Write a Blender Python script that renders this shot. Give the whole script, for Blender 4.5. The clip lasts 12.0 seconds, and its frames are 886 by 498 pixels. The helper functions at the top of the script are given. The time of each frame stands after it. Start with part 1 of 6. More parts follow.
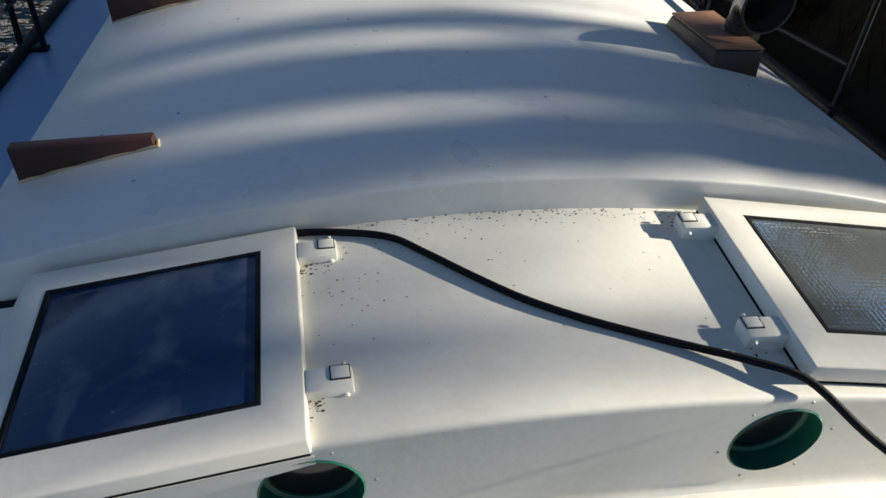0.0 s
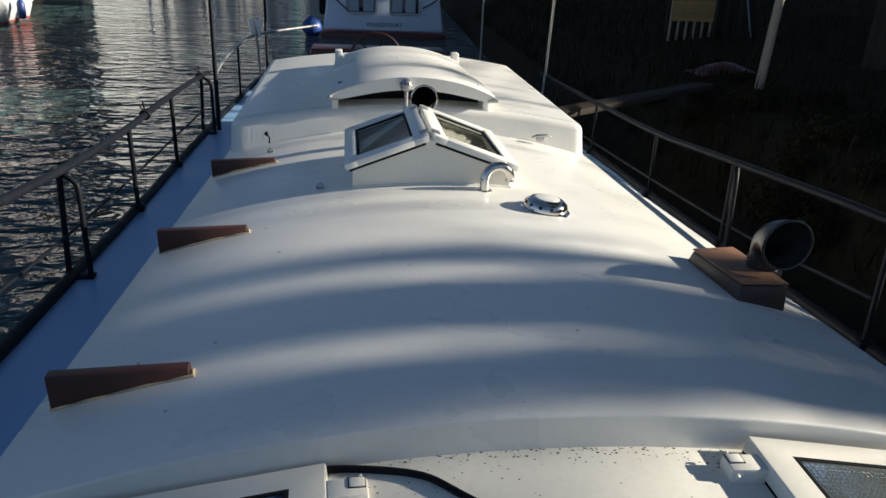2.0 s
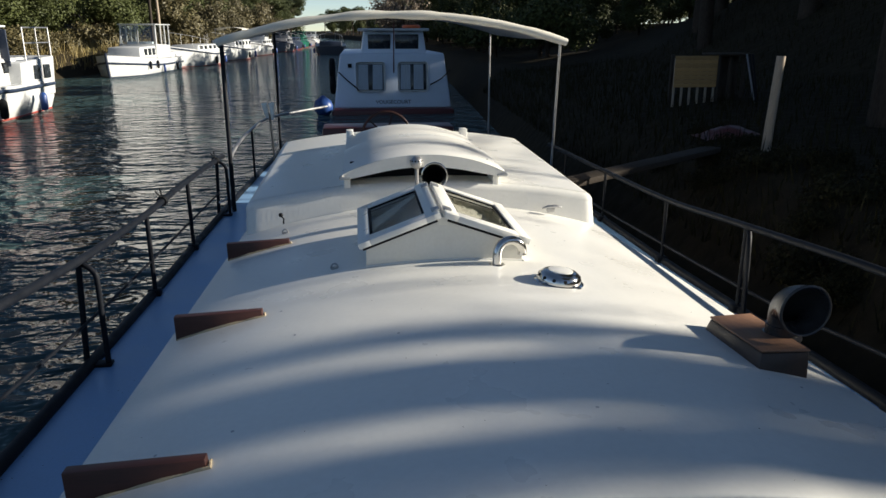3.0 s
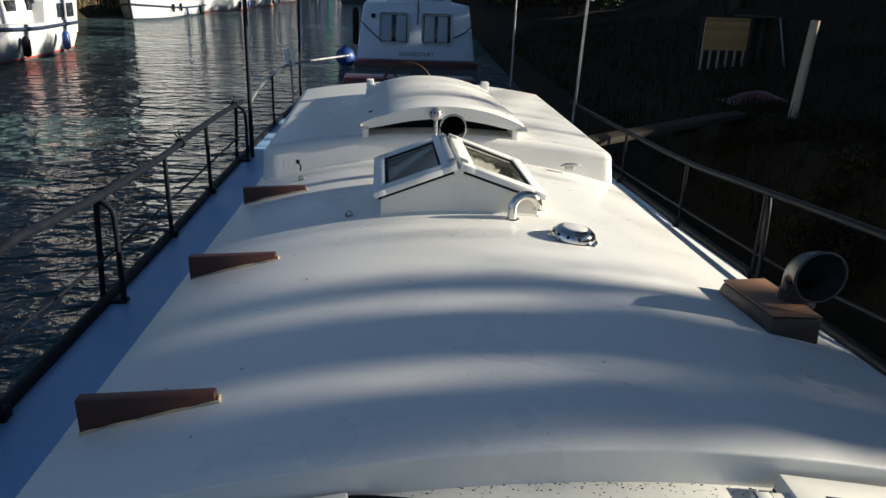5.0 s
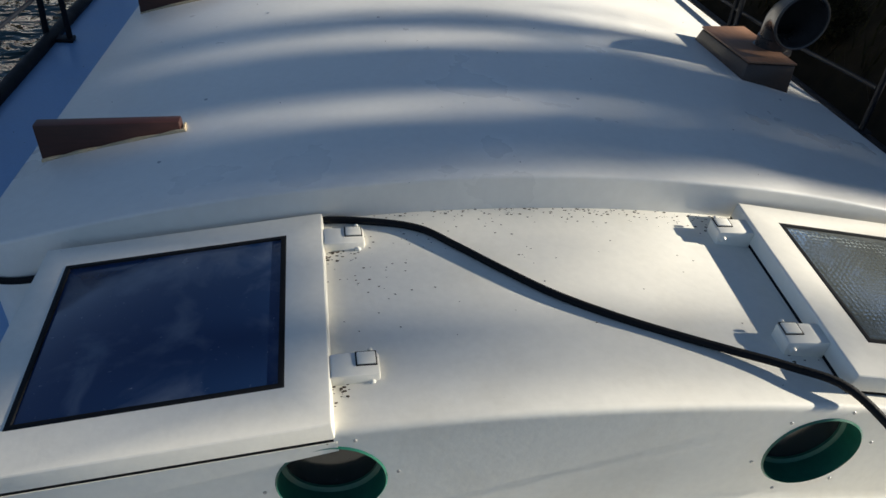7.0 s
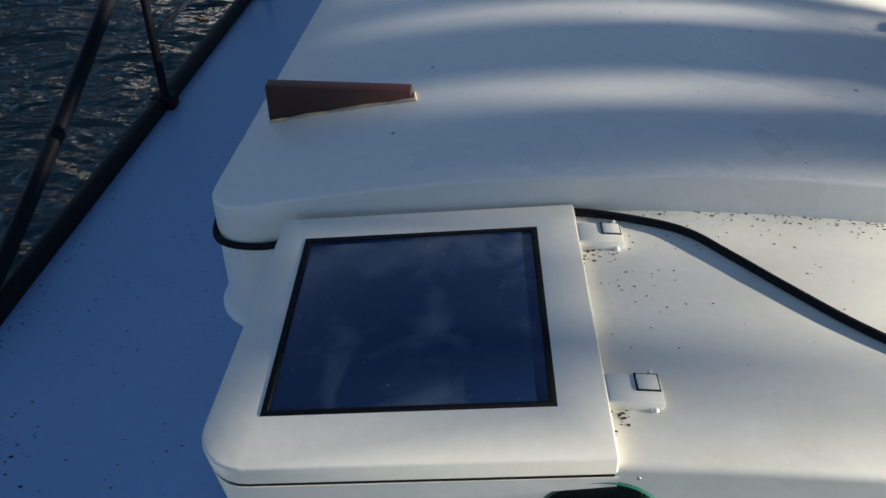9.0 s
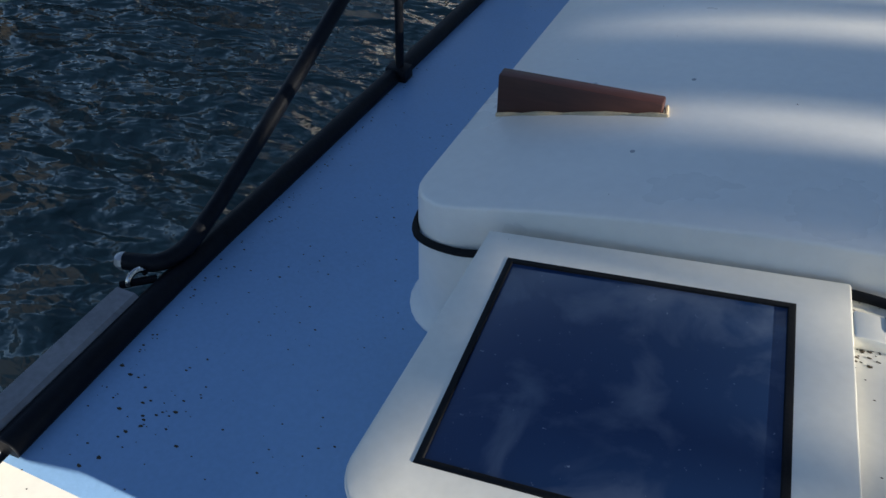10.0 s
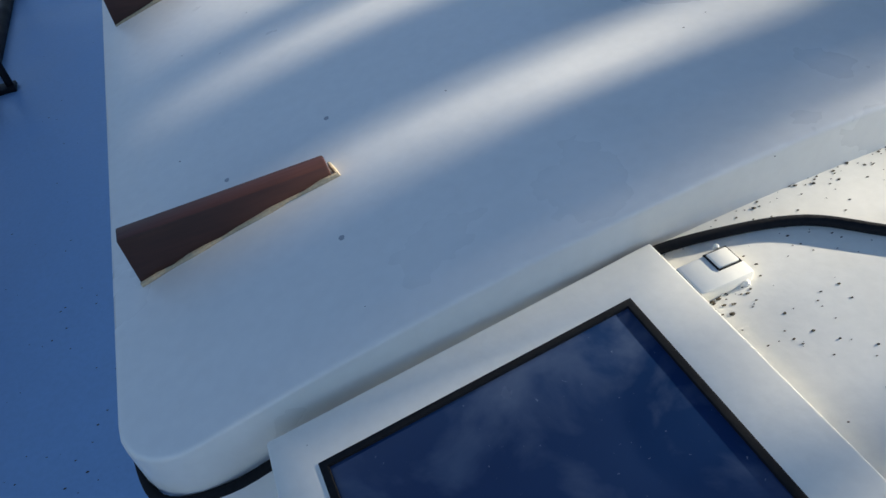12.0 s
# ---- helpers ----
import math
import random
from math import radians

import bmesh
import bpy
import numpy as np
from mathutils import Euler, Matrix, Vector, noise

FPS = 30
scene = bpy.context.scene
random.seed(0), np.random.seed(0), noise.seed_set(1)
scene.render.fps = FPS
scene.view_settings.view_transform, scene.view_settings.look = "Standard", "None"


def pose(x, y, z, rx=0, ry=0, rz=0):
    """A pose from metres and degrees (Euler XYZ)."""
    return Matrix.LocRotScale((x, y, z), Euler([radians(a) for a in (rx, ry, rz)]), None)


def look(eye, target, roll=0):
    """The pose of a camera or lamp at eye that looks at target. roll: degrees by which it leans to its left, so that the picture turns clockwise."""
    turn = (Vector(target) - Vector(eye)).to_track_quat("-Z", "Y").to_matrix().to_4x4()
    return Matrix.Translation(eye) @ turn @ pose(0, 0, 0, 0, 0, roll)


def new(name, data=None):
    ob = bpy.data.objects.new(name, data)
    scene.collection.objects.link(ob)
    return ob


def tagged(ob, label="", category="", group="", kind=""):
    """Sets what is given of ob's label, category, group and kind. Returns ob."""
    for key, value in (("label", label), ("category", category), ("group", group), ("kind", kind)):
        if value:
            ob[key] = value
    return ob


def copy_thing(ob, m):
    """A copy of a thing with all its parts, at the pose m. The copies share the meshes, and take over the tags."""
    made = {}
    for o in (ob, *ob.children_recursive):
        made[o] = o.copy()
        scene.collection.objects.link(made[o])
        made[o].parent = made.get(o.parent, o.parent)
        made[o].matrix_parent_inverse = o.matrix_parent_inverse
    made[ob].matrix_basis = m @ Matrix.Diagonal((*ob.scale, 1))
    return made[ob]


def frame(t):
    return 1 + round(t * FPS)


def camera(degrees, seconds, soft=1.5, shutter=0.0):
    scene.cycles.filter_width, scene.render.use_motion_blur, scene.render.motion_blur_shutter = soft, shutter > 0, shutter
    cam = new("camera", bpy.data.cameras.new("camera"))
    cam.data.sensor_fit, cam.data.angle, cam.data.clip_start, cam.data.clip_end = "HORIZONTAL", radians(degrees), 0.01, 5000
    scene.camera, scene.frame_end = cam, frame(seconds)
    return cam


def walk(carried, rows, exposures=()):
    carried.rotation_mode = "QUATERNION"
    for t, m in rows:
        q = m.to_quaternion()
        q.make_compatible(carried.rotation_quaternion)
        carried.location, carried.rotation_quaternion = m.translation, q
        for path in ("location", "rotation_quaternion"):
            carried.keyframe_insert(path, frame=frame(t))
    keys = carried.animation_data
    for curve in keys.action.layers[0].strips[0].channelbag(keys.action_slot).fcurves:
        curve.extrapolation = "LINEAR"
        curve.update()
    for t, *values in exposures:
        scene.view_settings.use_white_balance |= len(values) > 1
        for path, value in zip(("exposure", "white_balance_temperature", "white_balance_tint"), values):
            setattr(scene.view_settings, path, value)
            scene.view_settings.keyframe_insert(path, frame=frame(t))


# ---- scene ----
cam = camera(62.2, 12.0)
PATH = [
    (0, (0.162, -1.242, 1.408), (0.451, 0.288, 0.153), 3.3),
    (0.5, (0.155, -1.241, 1.41), (0.459, 0.395, 0.301), 3.6),
    (1, (0.147, -1.231, 1.415), (0.436, 0.487, 0.431), 3.4),
    (1.5, (0.14, -1.224, 1.419), (0.413, 0.526, 0.491), 3.0),
    (2, (0.129, -1.223, 1.43), (0.384, 0.616, 0.687), 2.5),
    (2.5, (0.129, -1.223, 1.435), (0.365, 0.627, 0.712), 1.3),
    (3, (0.132, -1.223, 1.462), (0.351, 0.682, 0.896), -0.0),
    (3.2, (0.135, -1.229, 1.473), (0.344, 0.699, 0.984), -0.2),
    (4.8, (0.142, -1.229, 1.446), (0.306, 0.664, 0.824), 1.9),
    (5, (0.141, -1.226, 1.438), (0.315, 0.648, 0.76), 2.1),
    (5.5, (0.142, -1.228, 1.411), (0.338, 0.605, 0.636), 2.7),
    (6, (0.135, -1.228, 1.383), (0.364, 0.551, 0.498), 3.5),
    (6.5, (0.126, -1.242, 1.359), (0.409, 0.445, 0.323), 5.0),
    (6.7, (0.124, -1.246, 1.351), (0.407, 0.387, 0.232), 5.1),
    (8.3, (-0.022, -1.172, 1.283), (0.135, 0.315, -0.046), 5.0),
    (8.5, (-0.059, -1.148, 1.282), (0.037, 0.336, -0.055), 4.9),
    (9, (-0.14, -1.087, 1.271), (-0.179, 0.433, -0.028), 3.4),
    (9.5, (-0.18, -1.021, 1.223), (-0.482, 0.474, -0.07), 2.6),
    (10, (-0.192, -0.896, 1.188), (-0.752, 0.479, -0.152), 1.4),
    (10.5, (-0.284, -0.822, 1.159), (-0.831, 0.516, -0.223), -1.0),
    (11, (-0.448, -0.746, 1.138), (-0.781, 0.617, -0.288), -5.8),
    (11.5, (-0.456, -0.603, 1.126), (-0.542, 0.816, -0.28), -6.3),
    (12, (-0.38, -0.533, 1.137), (0.009, 0.864, -0.241), -8.7),
]
walk(cam, [(t, look(eye, target, roll)) for t, eye, target, roll in PATH], exposures=[(0, 1.16), (1, 1.1), (2.5, 0.96), (6, 0.98), (6.5, 1.1), (8.5, 1.26), (9, 1.36), (10, 1.7), (11, 1.98), (11.5, 2.0), (12, 1.98)])

XC = 0.55  # middle line of the barge


# ---- world and sun ----
SUN_EL, SUN_AZ = 17.0, -0.4  # degrees above the horizon, degrees from +x towards +y
world = bpy.data.worlds.new("sky_world")
scene.world = world
world.use_nodes = True
wn = world.node_tree.nodes
sky = wn.new("ShaderNodeTexSky")
sky.sky_type, sky.sun_disc = "NISHITA", False
sky.sun_elevation, sky.sun_rotation = radians(SUN_EL), radians(90 - SUN_AZ)
sky.air_density, sky.dust_density, sky.ozone_density = 0.8, 0.0, 0.6
sky.altitude = 2500
world.node_tree.links.new(sky.outputs[0], wn["Background"].inputs[0])
wn["Background"].inputs[1].default_value = 0.064
sun = new("sun", bpy.data.lights.new("sun", "SUN"))
sun.data.energy, sun.data.angle, sun.data.color = 5.0, radians(0.53), (1.0, 0.925, 0.79)
e, a = radians(SUN_EL), radians(SUN_AZ)
SUNWARD = Vector((math.cos(e) * math.cos(a), math.cos(e) * math.sin(a), math.sin(e)))
sun.matrix_world = look(SUNWARD * 60, (0, 0, 0))


# ---- materials ----
def material(name, colour, rough=0.5, metal=0.0, vary=0.12, scale=6.0, grain=60.0, bump=0.1, stain=None, stain_amount=0.3,
             stretch=(1, 1, 1), random_shade=0.0, coat=0.0, height=0.002):
    """Base colour that varies at two scales, with stains, uneven gloss and fine relief."""
    m = bpy.data.materials.new(name)
    m.use_nodes = True
    n, l = m.node_tree.nodes, m.node_tree.links
    b = n["Principled BSDF"]
    co = n.new("ShaderNodeTexCoord")
    mp = n.new("ShaderNodeMapping")
    mp.inputs["Scale"].default_value = stretch
    l.new(co.outputs["Object"], mp.inputs[0])
    big, fine = n.new("ShaderNodeTexNoise"), n.new("ShaderNodeTexNoise")
    for t, s, d in ((big, scale, 5), (fine, grain, 3)):
        t.inputs["Scale"].default_value, t.inputs["Detail"].default_value = s, d
        l.new(mp.outputs[0], t.inputs["Vector"])
    add = n.new("ShaderNodeMath")
    add.operation = "ADD"
    l.new(big.outputs[0], add.inputs[0])
    l.new(fine.outputs[0], add.inputs[1])
    rng = n.new("ShaderNodeMapRange")
    rng.inputs[1].default_value, rng.inputs[2].default_value = 0.6, 1.4
    rng.inputs[3].default_value, rng.inputs[4].default_value = 1 - vary, 1 + vary
    l.new(add.outputs[0], rng.inputs[0])
    last = rng.outputs[0]
    if random_shade:
        info = n.new("ShaderNodeObjectInfo")
        r2 = n.new("ShaderNodeMapRange")
        r2.inputs[3].default_value, r2.inputs[4].default_value = 1 - random_shade, 1 + random_shade
        l.new(info.outputs["Random"], r2.inputs[0])
        mul = n.new("ShaderNodeMath")
        mul.operation = "MULTIPLY"
        l.new(last, mul.inputs[0])
        l.new(r2.outputs[0], mul.inputs[1])
        last = mul.outputs[0]
    mix = n.new("ShaderNodeVectorMath")
    mix.operation = "SCALE"
    mix.inputs[0].default_value = colour
    l.new(last, mix.inputs["Scale"])
    colour_out = mix.outputs[0]
    if stain:
        s = n.new("ShaderNodeTexNoise")
        s.inputs["Scale"].default_value, s.inputs["Detail"].default_value = scale * 0.45, 8
        s.inputs["Roughness"].default_value = 0.7
        l.new(mp.outputs[0], s.inputs["Vector"])
        sr = n.new("ShaderNodeMapRange")
        sr.inputs[1].default_value, sr.inputs[2].default_value = 0.52, 0.78
        sr.inputs[4].default_value = stain_amount
        l.new(s.outputs[0], sr.inputs[0])
        sm = n.new("ShaderNodeMix")
        sm.data_type = "RGBA"
        sm.inputs[7].default_value = (*stain, 1)
        l.new(sr.outputs[0], sm.inputs[0])
        l.new(colour_out, sm.inputs[6])
        colour_out = sm.outputs[2]
    l.new(colour_out, b.inputs["Base Color"])
    b.inputs["Metallic"].default_value = metal
    b.inputs["Coat Weight"].default_value = coat
    rr = n.new("ShaderNodeMapRange")
    rr.inputs[1].default_value, rr.inputs[2].default_value = 0.3, 0.7
    rr.inputs[3].default_value, rr.inputs[4].default_value = max(rough - 0.1, 0.02), min(rough + 0.1, 1)
    l.new(big.outputs[0], rr.inputs[0])
    l.new(rr.outputs[0], b.inputs["Roughness"])
    if bump:
        bp = n.new("ShaderNodeBump")
        bp.inputs["Strength"].default_value, bp.inputs["Distance"].default_value = bump, height
        l.new(add.outputs[0], bp.inputs["Height"])
        l.new(bp.outputs[0], b.inputs["Normal"])
    return m


def leaf_material(name, colour, vary=0.45):
    m = bpy.data.materials.new(name)
    m.use_nodes = True
    n, l = m.node_tree.nodes, m.node_tree.links
    b = n["Principled BSDF"]
    g, info = n.new("ShaderNodeNewGeometry"), n.new("ShaderNodeObjectInfo")
    add = n.new("ShaderNodeMath")
    add.operation = "ADD"
    half = n.new("ShaderNodeMath")
    half.operation = "MULTIPLY"
    half.inputs[1].default_value = 0.6
    l.new(info.outputs["Random"], half.inputs[0])
    l.new(g.outputs["Random Per Island"], add.inputs[0])
    l.new(half.outputs[0], add.inputs[1])
    ramp = n.new("ShaderNodeMix")
    ramp.data_type = "RGBA"
    r, gr, bl = colour
    ramp.inputs[6].default_value = (r * (1 - vary), gr * (1 - vary), bl * (1 - vary), 1)
    ramp.inputs[7].default_value = (r * (1 + vary * 1.3), gr * (1 + vary), bl * (1 + vary * 0.5), 1)
    scale = n.new("ShaderNodeMath")
    scale.operation = "DIVIDE"
    scale.inputs[1].default_value = 1.6
    l.new(add.outputs[0], scale.inputs[0])
    l.new(scale.outputs[0], ramp.inputs[0])
    l.new(ramp.outputs[2], b.inputs["Base Color"])
    b.inputs["Roughness"].default_value = 0.6
    return m


def tinted_pane(name, colour, haze=0.25, pebble=0.0, foil=0.0):
    """Dark tinted pane: glossy, with a dried-on film in patches; pebble gives it a pressed pattern."""
    m = bpy.data.materials.new(name)
    m.use_nodes = True
    n, l = m.node_tree.nodes, m.node_tree.links
    b = n["Principled BSDF"]
    co = n.new("ShaderNodeTexCoord")
    film = n.new("ShaderNodeTexNoise")
    film.inputs["Scale"].default_value, film.inputs["Detail"].default_value, film.inputs["Distortion"].default_value = 8.0, 8, 0.5
    l.new(co.outputs["Object"], film.inputs["Vector"])
    rng = n.new("ShaderNodeMapRange")
    rng.inputs[1].default_value, rng.inputs[2].default_value, rng.inputs[4].default_value = 0.5, 0.78, haze
    l.new(film.outputs[0], rng.inputs[0])
    dust = n.new("ShaderNodeTexNoise")
    dust.inputs["Scale"].default_value, dust.inputs["Detail"].default_value, dust.inputs["Roughness"].default_value = 130.0, 3, 0.6
    l.new(co.outputs["Object"], dust.inputs["Vector"])
    speck = n.new("ShaderNodeMapRange")
    speck.inputs[1].default_value, speck.inputs[2].default_value, speck.inputs[4].default_value = 0.69, 0.76, 0.5
    l.new(dust.outputs[0], speck.inputs[0])
    both = n.new("ShaderNodeMath")
    both.operation = "MAXIMUM"
    l.new(rng.outputs[0], both.inputs[0])
    l.new(speck.outputs[0], both.inputs[1])
    mix = n.new("ShaderNodeMix")
    mix.data_type = "RGBA"
    mix.inputs[6].default_value, mix.inputs[7].default_value = (*colour, 1), (0.32, 0.38, 0.46, 1)
    l.new(both.outputs[0], mix.inputs[0])
    l.new(mix.outputs[2], b.inputs["Base Color"])
    rough = n.new("ShaderNodeMapRange")
    rough.inputs[1].default_value, rough.inputs[2].default_value = 0.35, 0.75
    rough.inputs[3].default_value, rough.inputs[4].default_value = 0.06, 0.3
    l.new(film.outputs[0], rough.inputs[0])
    l.new(rough.outputs[0], b.inputs["Roughness"])
    b.inputs["IOR"].default_value = 1.5
    b.inputs["Metallic"].default_value = foil
    b.inputs["Coat Weight"].default_value = foil
    if pebble:
        w1 = n.new("ShaderNodeTexVoronoi")
        w1.inputs["Scale"].default_value = 85
        w1.inputs["Randomness"].default_value = 0.25
        l.new(co.outputs["Object"], w1.inputs["Vector"])
        bp = n.new("ShaderNodeBump")
        bp.inputs["Strength"].default_value, bp.inputs["Distance"].default_value = pebble, 0.004
        l.new(w1.outputs["Distance"], bp.inputs["Height"])
        l.new(bp.outputs[0], b.inputs["Normal"])
    return m


def clear_glass(name, tint=(0.95, 0.97, 0.96)):
    m = bpy.data.materials.new(name)
    m.use_nodes = True
    n, l = m.node_tree.nodes, m.node_tree.links
    n.remove(n["Principled BSDF"])
    tr, gl, lw, fr, mx = (n.new("ShaderNodeBsdfTransparent"), n.new("ShaderNodeBsdfGlossy"), n.new("ShaderNodeLayerWeight"), n.new("ShaderNodeMapRange"), n.new("ShaderNodeMixShader"))
    tr.inputs[0].default_value = (*tint, 1)
    gl.inputs["Roughness"].default_value = 0.02
    lw.inputs[0].default_value = 0.3
    fr.inputs[3].default_value, fr.inputs[4].default_value = 0.05, 0.6
    l.new(lw.outputs["Facing"], fr.inputs[0])
    l.new(fr.outputs[0], mx.inputs[0])
    l.new(tr.outputs[0], mx.inputs[1])
    l.new(gl.outputs[0], mx.inputs[2])
    l.new(mx.outputs[0], n["Material Output"].inputs[0])
    return m


def water_material():
    m = bpy.data.materials.new("canal_water")
    m.use_nodes = True
    n, l = m.node_tree.nodes, m.node_tree.links
    b = n["Principled BSDF"]
    b.inputs["Base Color"].default_value = (0.050, 0.088, 0.090, 1)
    b.inputs["Roughness"].default_value = 0.06
    b.inputs["IOR"].default_value = 1.33
    b.inputs["Specular IOR Level"].default_value = 0.32
    co = n.new("ShaderNodeTexCoord")
    total = None
    for scale, turn, weight, stretch, ridged in ((0.9, -12, 0.62, (0.7, 1, 1), False), (2.4, 10, 0.08, (0.65, 1, 1), True), (3.0, -25, 0.62, (0.6, 1, 1), False), (6.5, 20, 0.17, (0.6, 1, 1), False), (14, -8, 0.025, (0.7, 1, 1), False)):
        mp, t, k = n.new("ShaderNodeMapping"), n.new("ShaderNodeTexNoise"), n.new("ShaderNodeMath")
        mp.inputs["Rotation"].default_value = (0, 0, radians(turn))
        mp.inputs["Scale"].default_value = stretch
        t.inputs["Scale"].default_value, t.inputs["Detail"].default_value, t.inputs["Distortion"].default_value = scale, 2.5, 0.35
        if ridged:
            t.noise_type, t.normalize = "RIDGED_MULTIFRACTAL", False
        k.operation = "MULTIPLY"
        k.inputs[1].default_value = weight
        l.new(co.outputs["Object"], mp.inputs[0])
        l.new(mp.outputs[0], t.inputs["Vector"])
        l.new(t.outputs[0], k.inputs[0])
        if total is None:
            total = k.outputs[0]
        else:
            s = n.new("ShaderNodeMath")
            l.new(total, s.inputs[0])
            l.new(k.outputs[0], s.inputs[1])
            total = s.outputs[0]
    bp = n.new("ShaderNodeBump")
    bp.inputs["Strength"].default_value, bp.inputs["Distance"].default_value = 1.0, 0.75
    l.new(total, bp.inputs["Height"])
    l.new(bp.outputs[0], b.inputs["Normal"])
    return m


WHITE = material("white_boat_paint", (0.80, 0.785, 0.73), 0.34, vary=0.04, scale=3, grain=45, bump=0.12, stain=(0.66, 0.63, 0.56), stain_amount=0.02)
CREAM = material("cream_weathered_paint", (0.79, 0.765, 0.68), 0.4, vary=0.05, scale=5, grain=60, bump=0.15, stain=(0.45, 0.38, 0.25), stain_amount=0.25)
DECK = material("pale_blue_deck_paint", (0.22, 0.39, 0.63), 0.4, vary=0.07, scale=3, grain=90, bump=0.25, stain=(0.22, 0.28, 0.38), stain_amount=0.2)
WOOD = material("varnished_brown_wood", (0.050, 0.016, 0.011), 0.5, vary=0.35, scale=14, grain=120, bump=0.3, stretch=(0.12, 1, 1))
BOXWOOD = material("brown_painted_box", (0.040, 0.022, 0.014), 0.5, vary=0.25, scale=9, grain=80, bump=0.3)
# lighter than the box: sun on the top board is in this colour
PLY = material("sunlit_brown_board", (0.24, 0.12, 0.065), 0.6, vary=0.25, scale=10, grain=90, bump=0.3, stretch=(1, 0.15, 1))
SEALANT = material("cream_sealant", (0.46, 0.37, 0.24), 0.7, vary=0.25, scale=40, grain=200, bump=0.5)
BLACK = material("black_painted_steel", (0.007, 0.0085, 0.012), 0.5, vary=0.4, scale=12, grain=90, bump=0.3, stain=(0.016, 0.017, 0.02), stain_amount=0.3)
GREYPLATE = material("worn_grey_steel", (0.20, 0.20, 0.21), 0.4, vary=0.25, scale=8, grain=70, bump=0.3, stain=(0.05, 0.05, 0.06), stain_amount=0.7)
RUBBER = material("black_rubber", (0.007, 0.008, 0.010), 0.7, vary=0.3, scale=20, grain=150, bump=0.4)
CHROME = material("polished_steel", (0.62, 0.61, 0.58), 0.16, metal=1.0, vary=0.1, scale=9, grain=70, bump=0.05)
DULLSTEEL = material("galvanised_steel", (0.42, 0.42, 0.42), 0.4, metal=0.8, vary=0.2, scale=9, grain=70, bump=0.2)
COWLBLACK = material("dark_cowl_paint", (0.03, 0.028, 0.028), 0.33, vary=0.3, scale=9, grain=70, bump=0.15)
NAVY = tinted_pane("navy_tinted_acrylic", (0.011, 0.034, 0.100), 0.30)
PEBBLE = tinted_pane("pressed_glass", (0.56, 0.62, 0.60), 0.3, pebble=0.26, foil=0.8)
DARKGLASS = tinted_pane("dark_glass", (0.012, 0.014, 0.015), 0.1)
BOATGLASS = tinted_pane("boat_window_glass", (0.02, 0.024, 0.028), 0.15)
CLEAR = clear_glass("clear_glass")
GREEN = material("green_enamel", (0.008, 0.10, 0.065), 0.35, vary=0.15, scale=20, grain=90, bump=0.1)
HULLDARK = material("dark_hull_paint", (0.02, 0.03, 0.055), 0.4, vary=0.2, scale=3, grain=40, bump=0.2)
MAROON = material("maroon_paint", (0.10, 0.022, 0.022), 0.45, vary=0.2, scale=4, grain=50, bump=0.2)
CANVAS = material("cream_canvas", (0.74, 0.70, 0.60), 0.8, vary=0.08, scale=5, grain=200, bump=0.4, stain=(0.5, 0.45, 0.35), stain_amount=0.3)
ROPE = material("white_rope", (0.68, 0.67, 0.63), 0.85, vary=0.2, scale=30, grain=150, bump=0.6)
BLUEPLASTIC = material("blue_vinyl", (0.02, 0.06, 0.22), 0.4, vary=0.15, scale=8, grain=60, bump=0.1)
ORANGE = material("orange_plastic", (0.75, 0.15, 0.04), 0.5, vary=0.15, scale=8, grain=60)
CURTAIN = material("pale_curtain", (0.42, 0.47, 0.52), 0.85, vary=0.25, scale=9, grain=60, stretch=(6, 1, 0.3), bump=0.3)
BLUEWHITE = material("bluish_white_paint", (0.62, 0.70, 0.80), 0.4, vary=0.05, scale=2, grain=40, bump=0.1, stain=(0.4, 0.4, 0.4), stain_amount=0.2)
GELCOAT = material("white_gelcoat", (0.55, 0.56, 0.56), 0.35, vary=0.06, scale=2, grain=40, bump=0.08, stain=(0.45, 0.42, 0.36), stain_amount=0.3, random_shade=0.06)
RED = material("red_antifouling", (0.30, 0.05, 0.035), 0.6, vary=0.2, scale=3, grain=40, bump=0.2)
PLANKYELLOW = material("new_yellow_timber", (0.36, 0.22, 0.085), 0.65, vary=0.2, scale=6, grain=80, bump=0.3, stretch=(0.15, 0.15, 1), random_shade=0.15)
POSTWOOD = material("pale_peeled_timber", (0.34, 0.27, 0.20), 0.75, vary=0.25, scale=6, grain=70, bump=0.4, stretch=(1, 1, 0.15))
OLDWOOD = material("grey_weathered_timber", (0.05, 0.041, 0.033), 0.8, vary=0.3, scale=6, grain=70, bump=0.5, stretch=(1, 0.15, 1))
SOIL = material("grassy_earth", (0.030, 0.024, 0.015), 0.95, vary=0.45, scale=0.35, grain=5, bump=0.8, stain=(0.055, 0.044, 0.026), stain_amount=0.6, height=0.05)
BARK = material("pine_bark", (0.055, 0.042, 0.032), 0.9, vary=0.4, scale=5, grain=40, bump=0.9, stretch=(1, 1, 0.25), height=0.03)
DEBRIS = material("dry_leaf_crumbs", (0.06, 0.045, 0.025), 0.9, vary=0.5, scale=20, grain=100)
LEAF = leaf_material("broad_leaves", (0.052, 0.066, 0.023))
PINE = leaf_material("pine_needles", (0.046, 0.060, 0.024))
OLIVE = leaf_material("olive_scrub", (0.092, 0.082, 0.038))
DRYGRASS = leaf_material("dry_grass", (0.26, 0.21, 0.085))
# near-black: the shade of the wood is put into this leaf colour
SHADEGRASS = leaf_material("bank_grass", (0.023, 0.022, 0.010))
TWIG = leaf_material("bare_twigs", (0.16, 0.13, 0.10))
WATER = water_material()
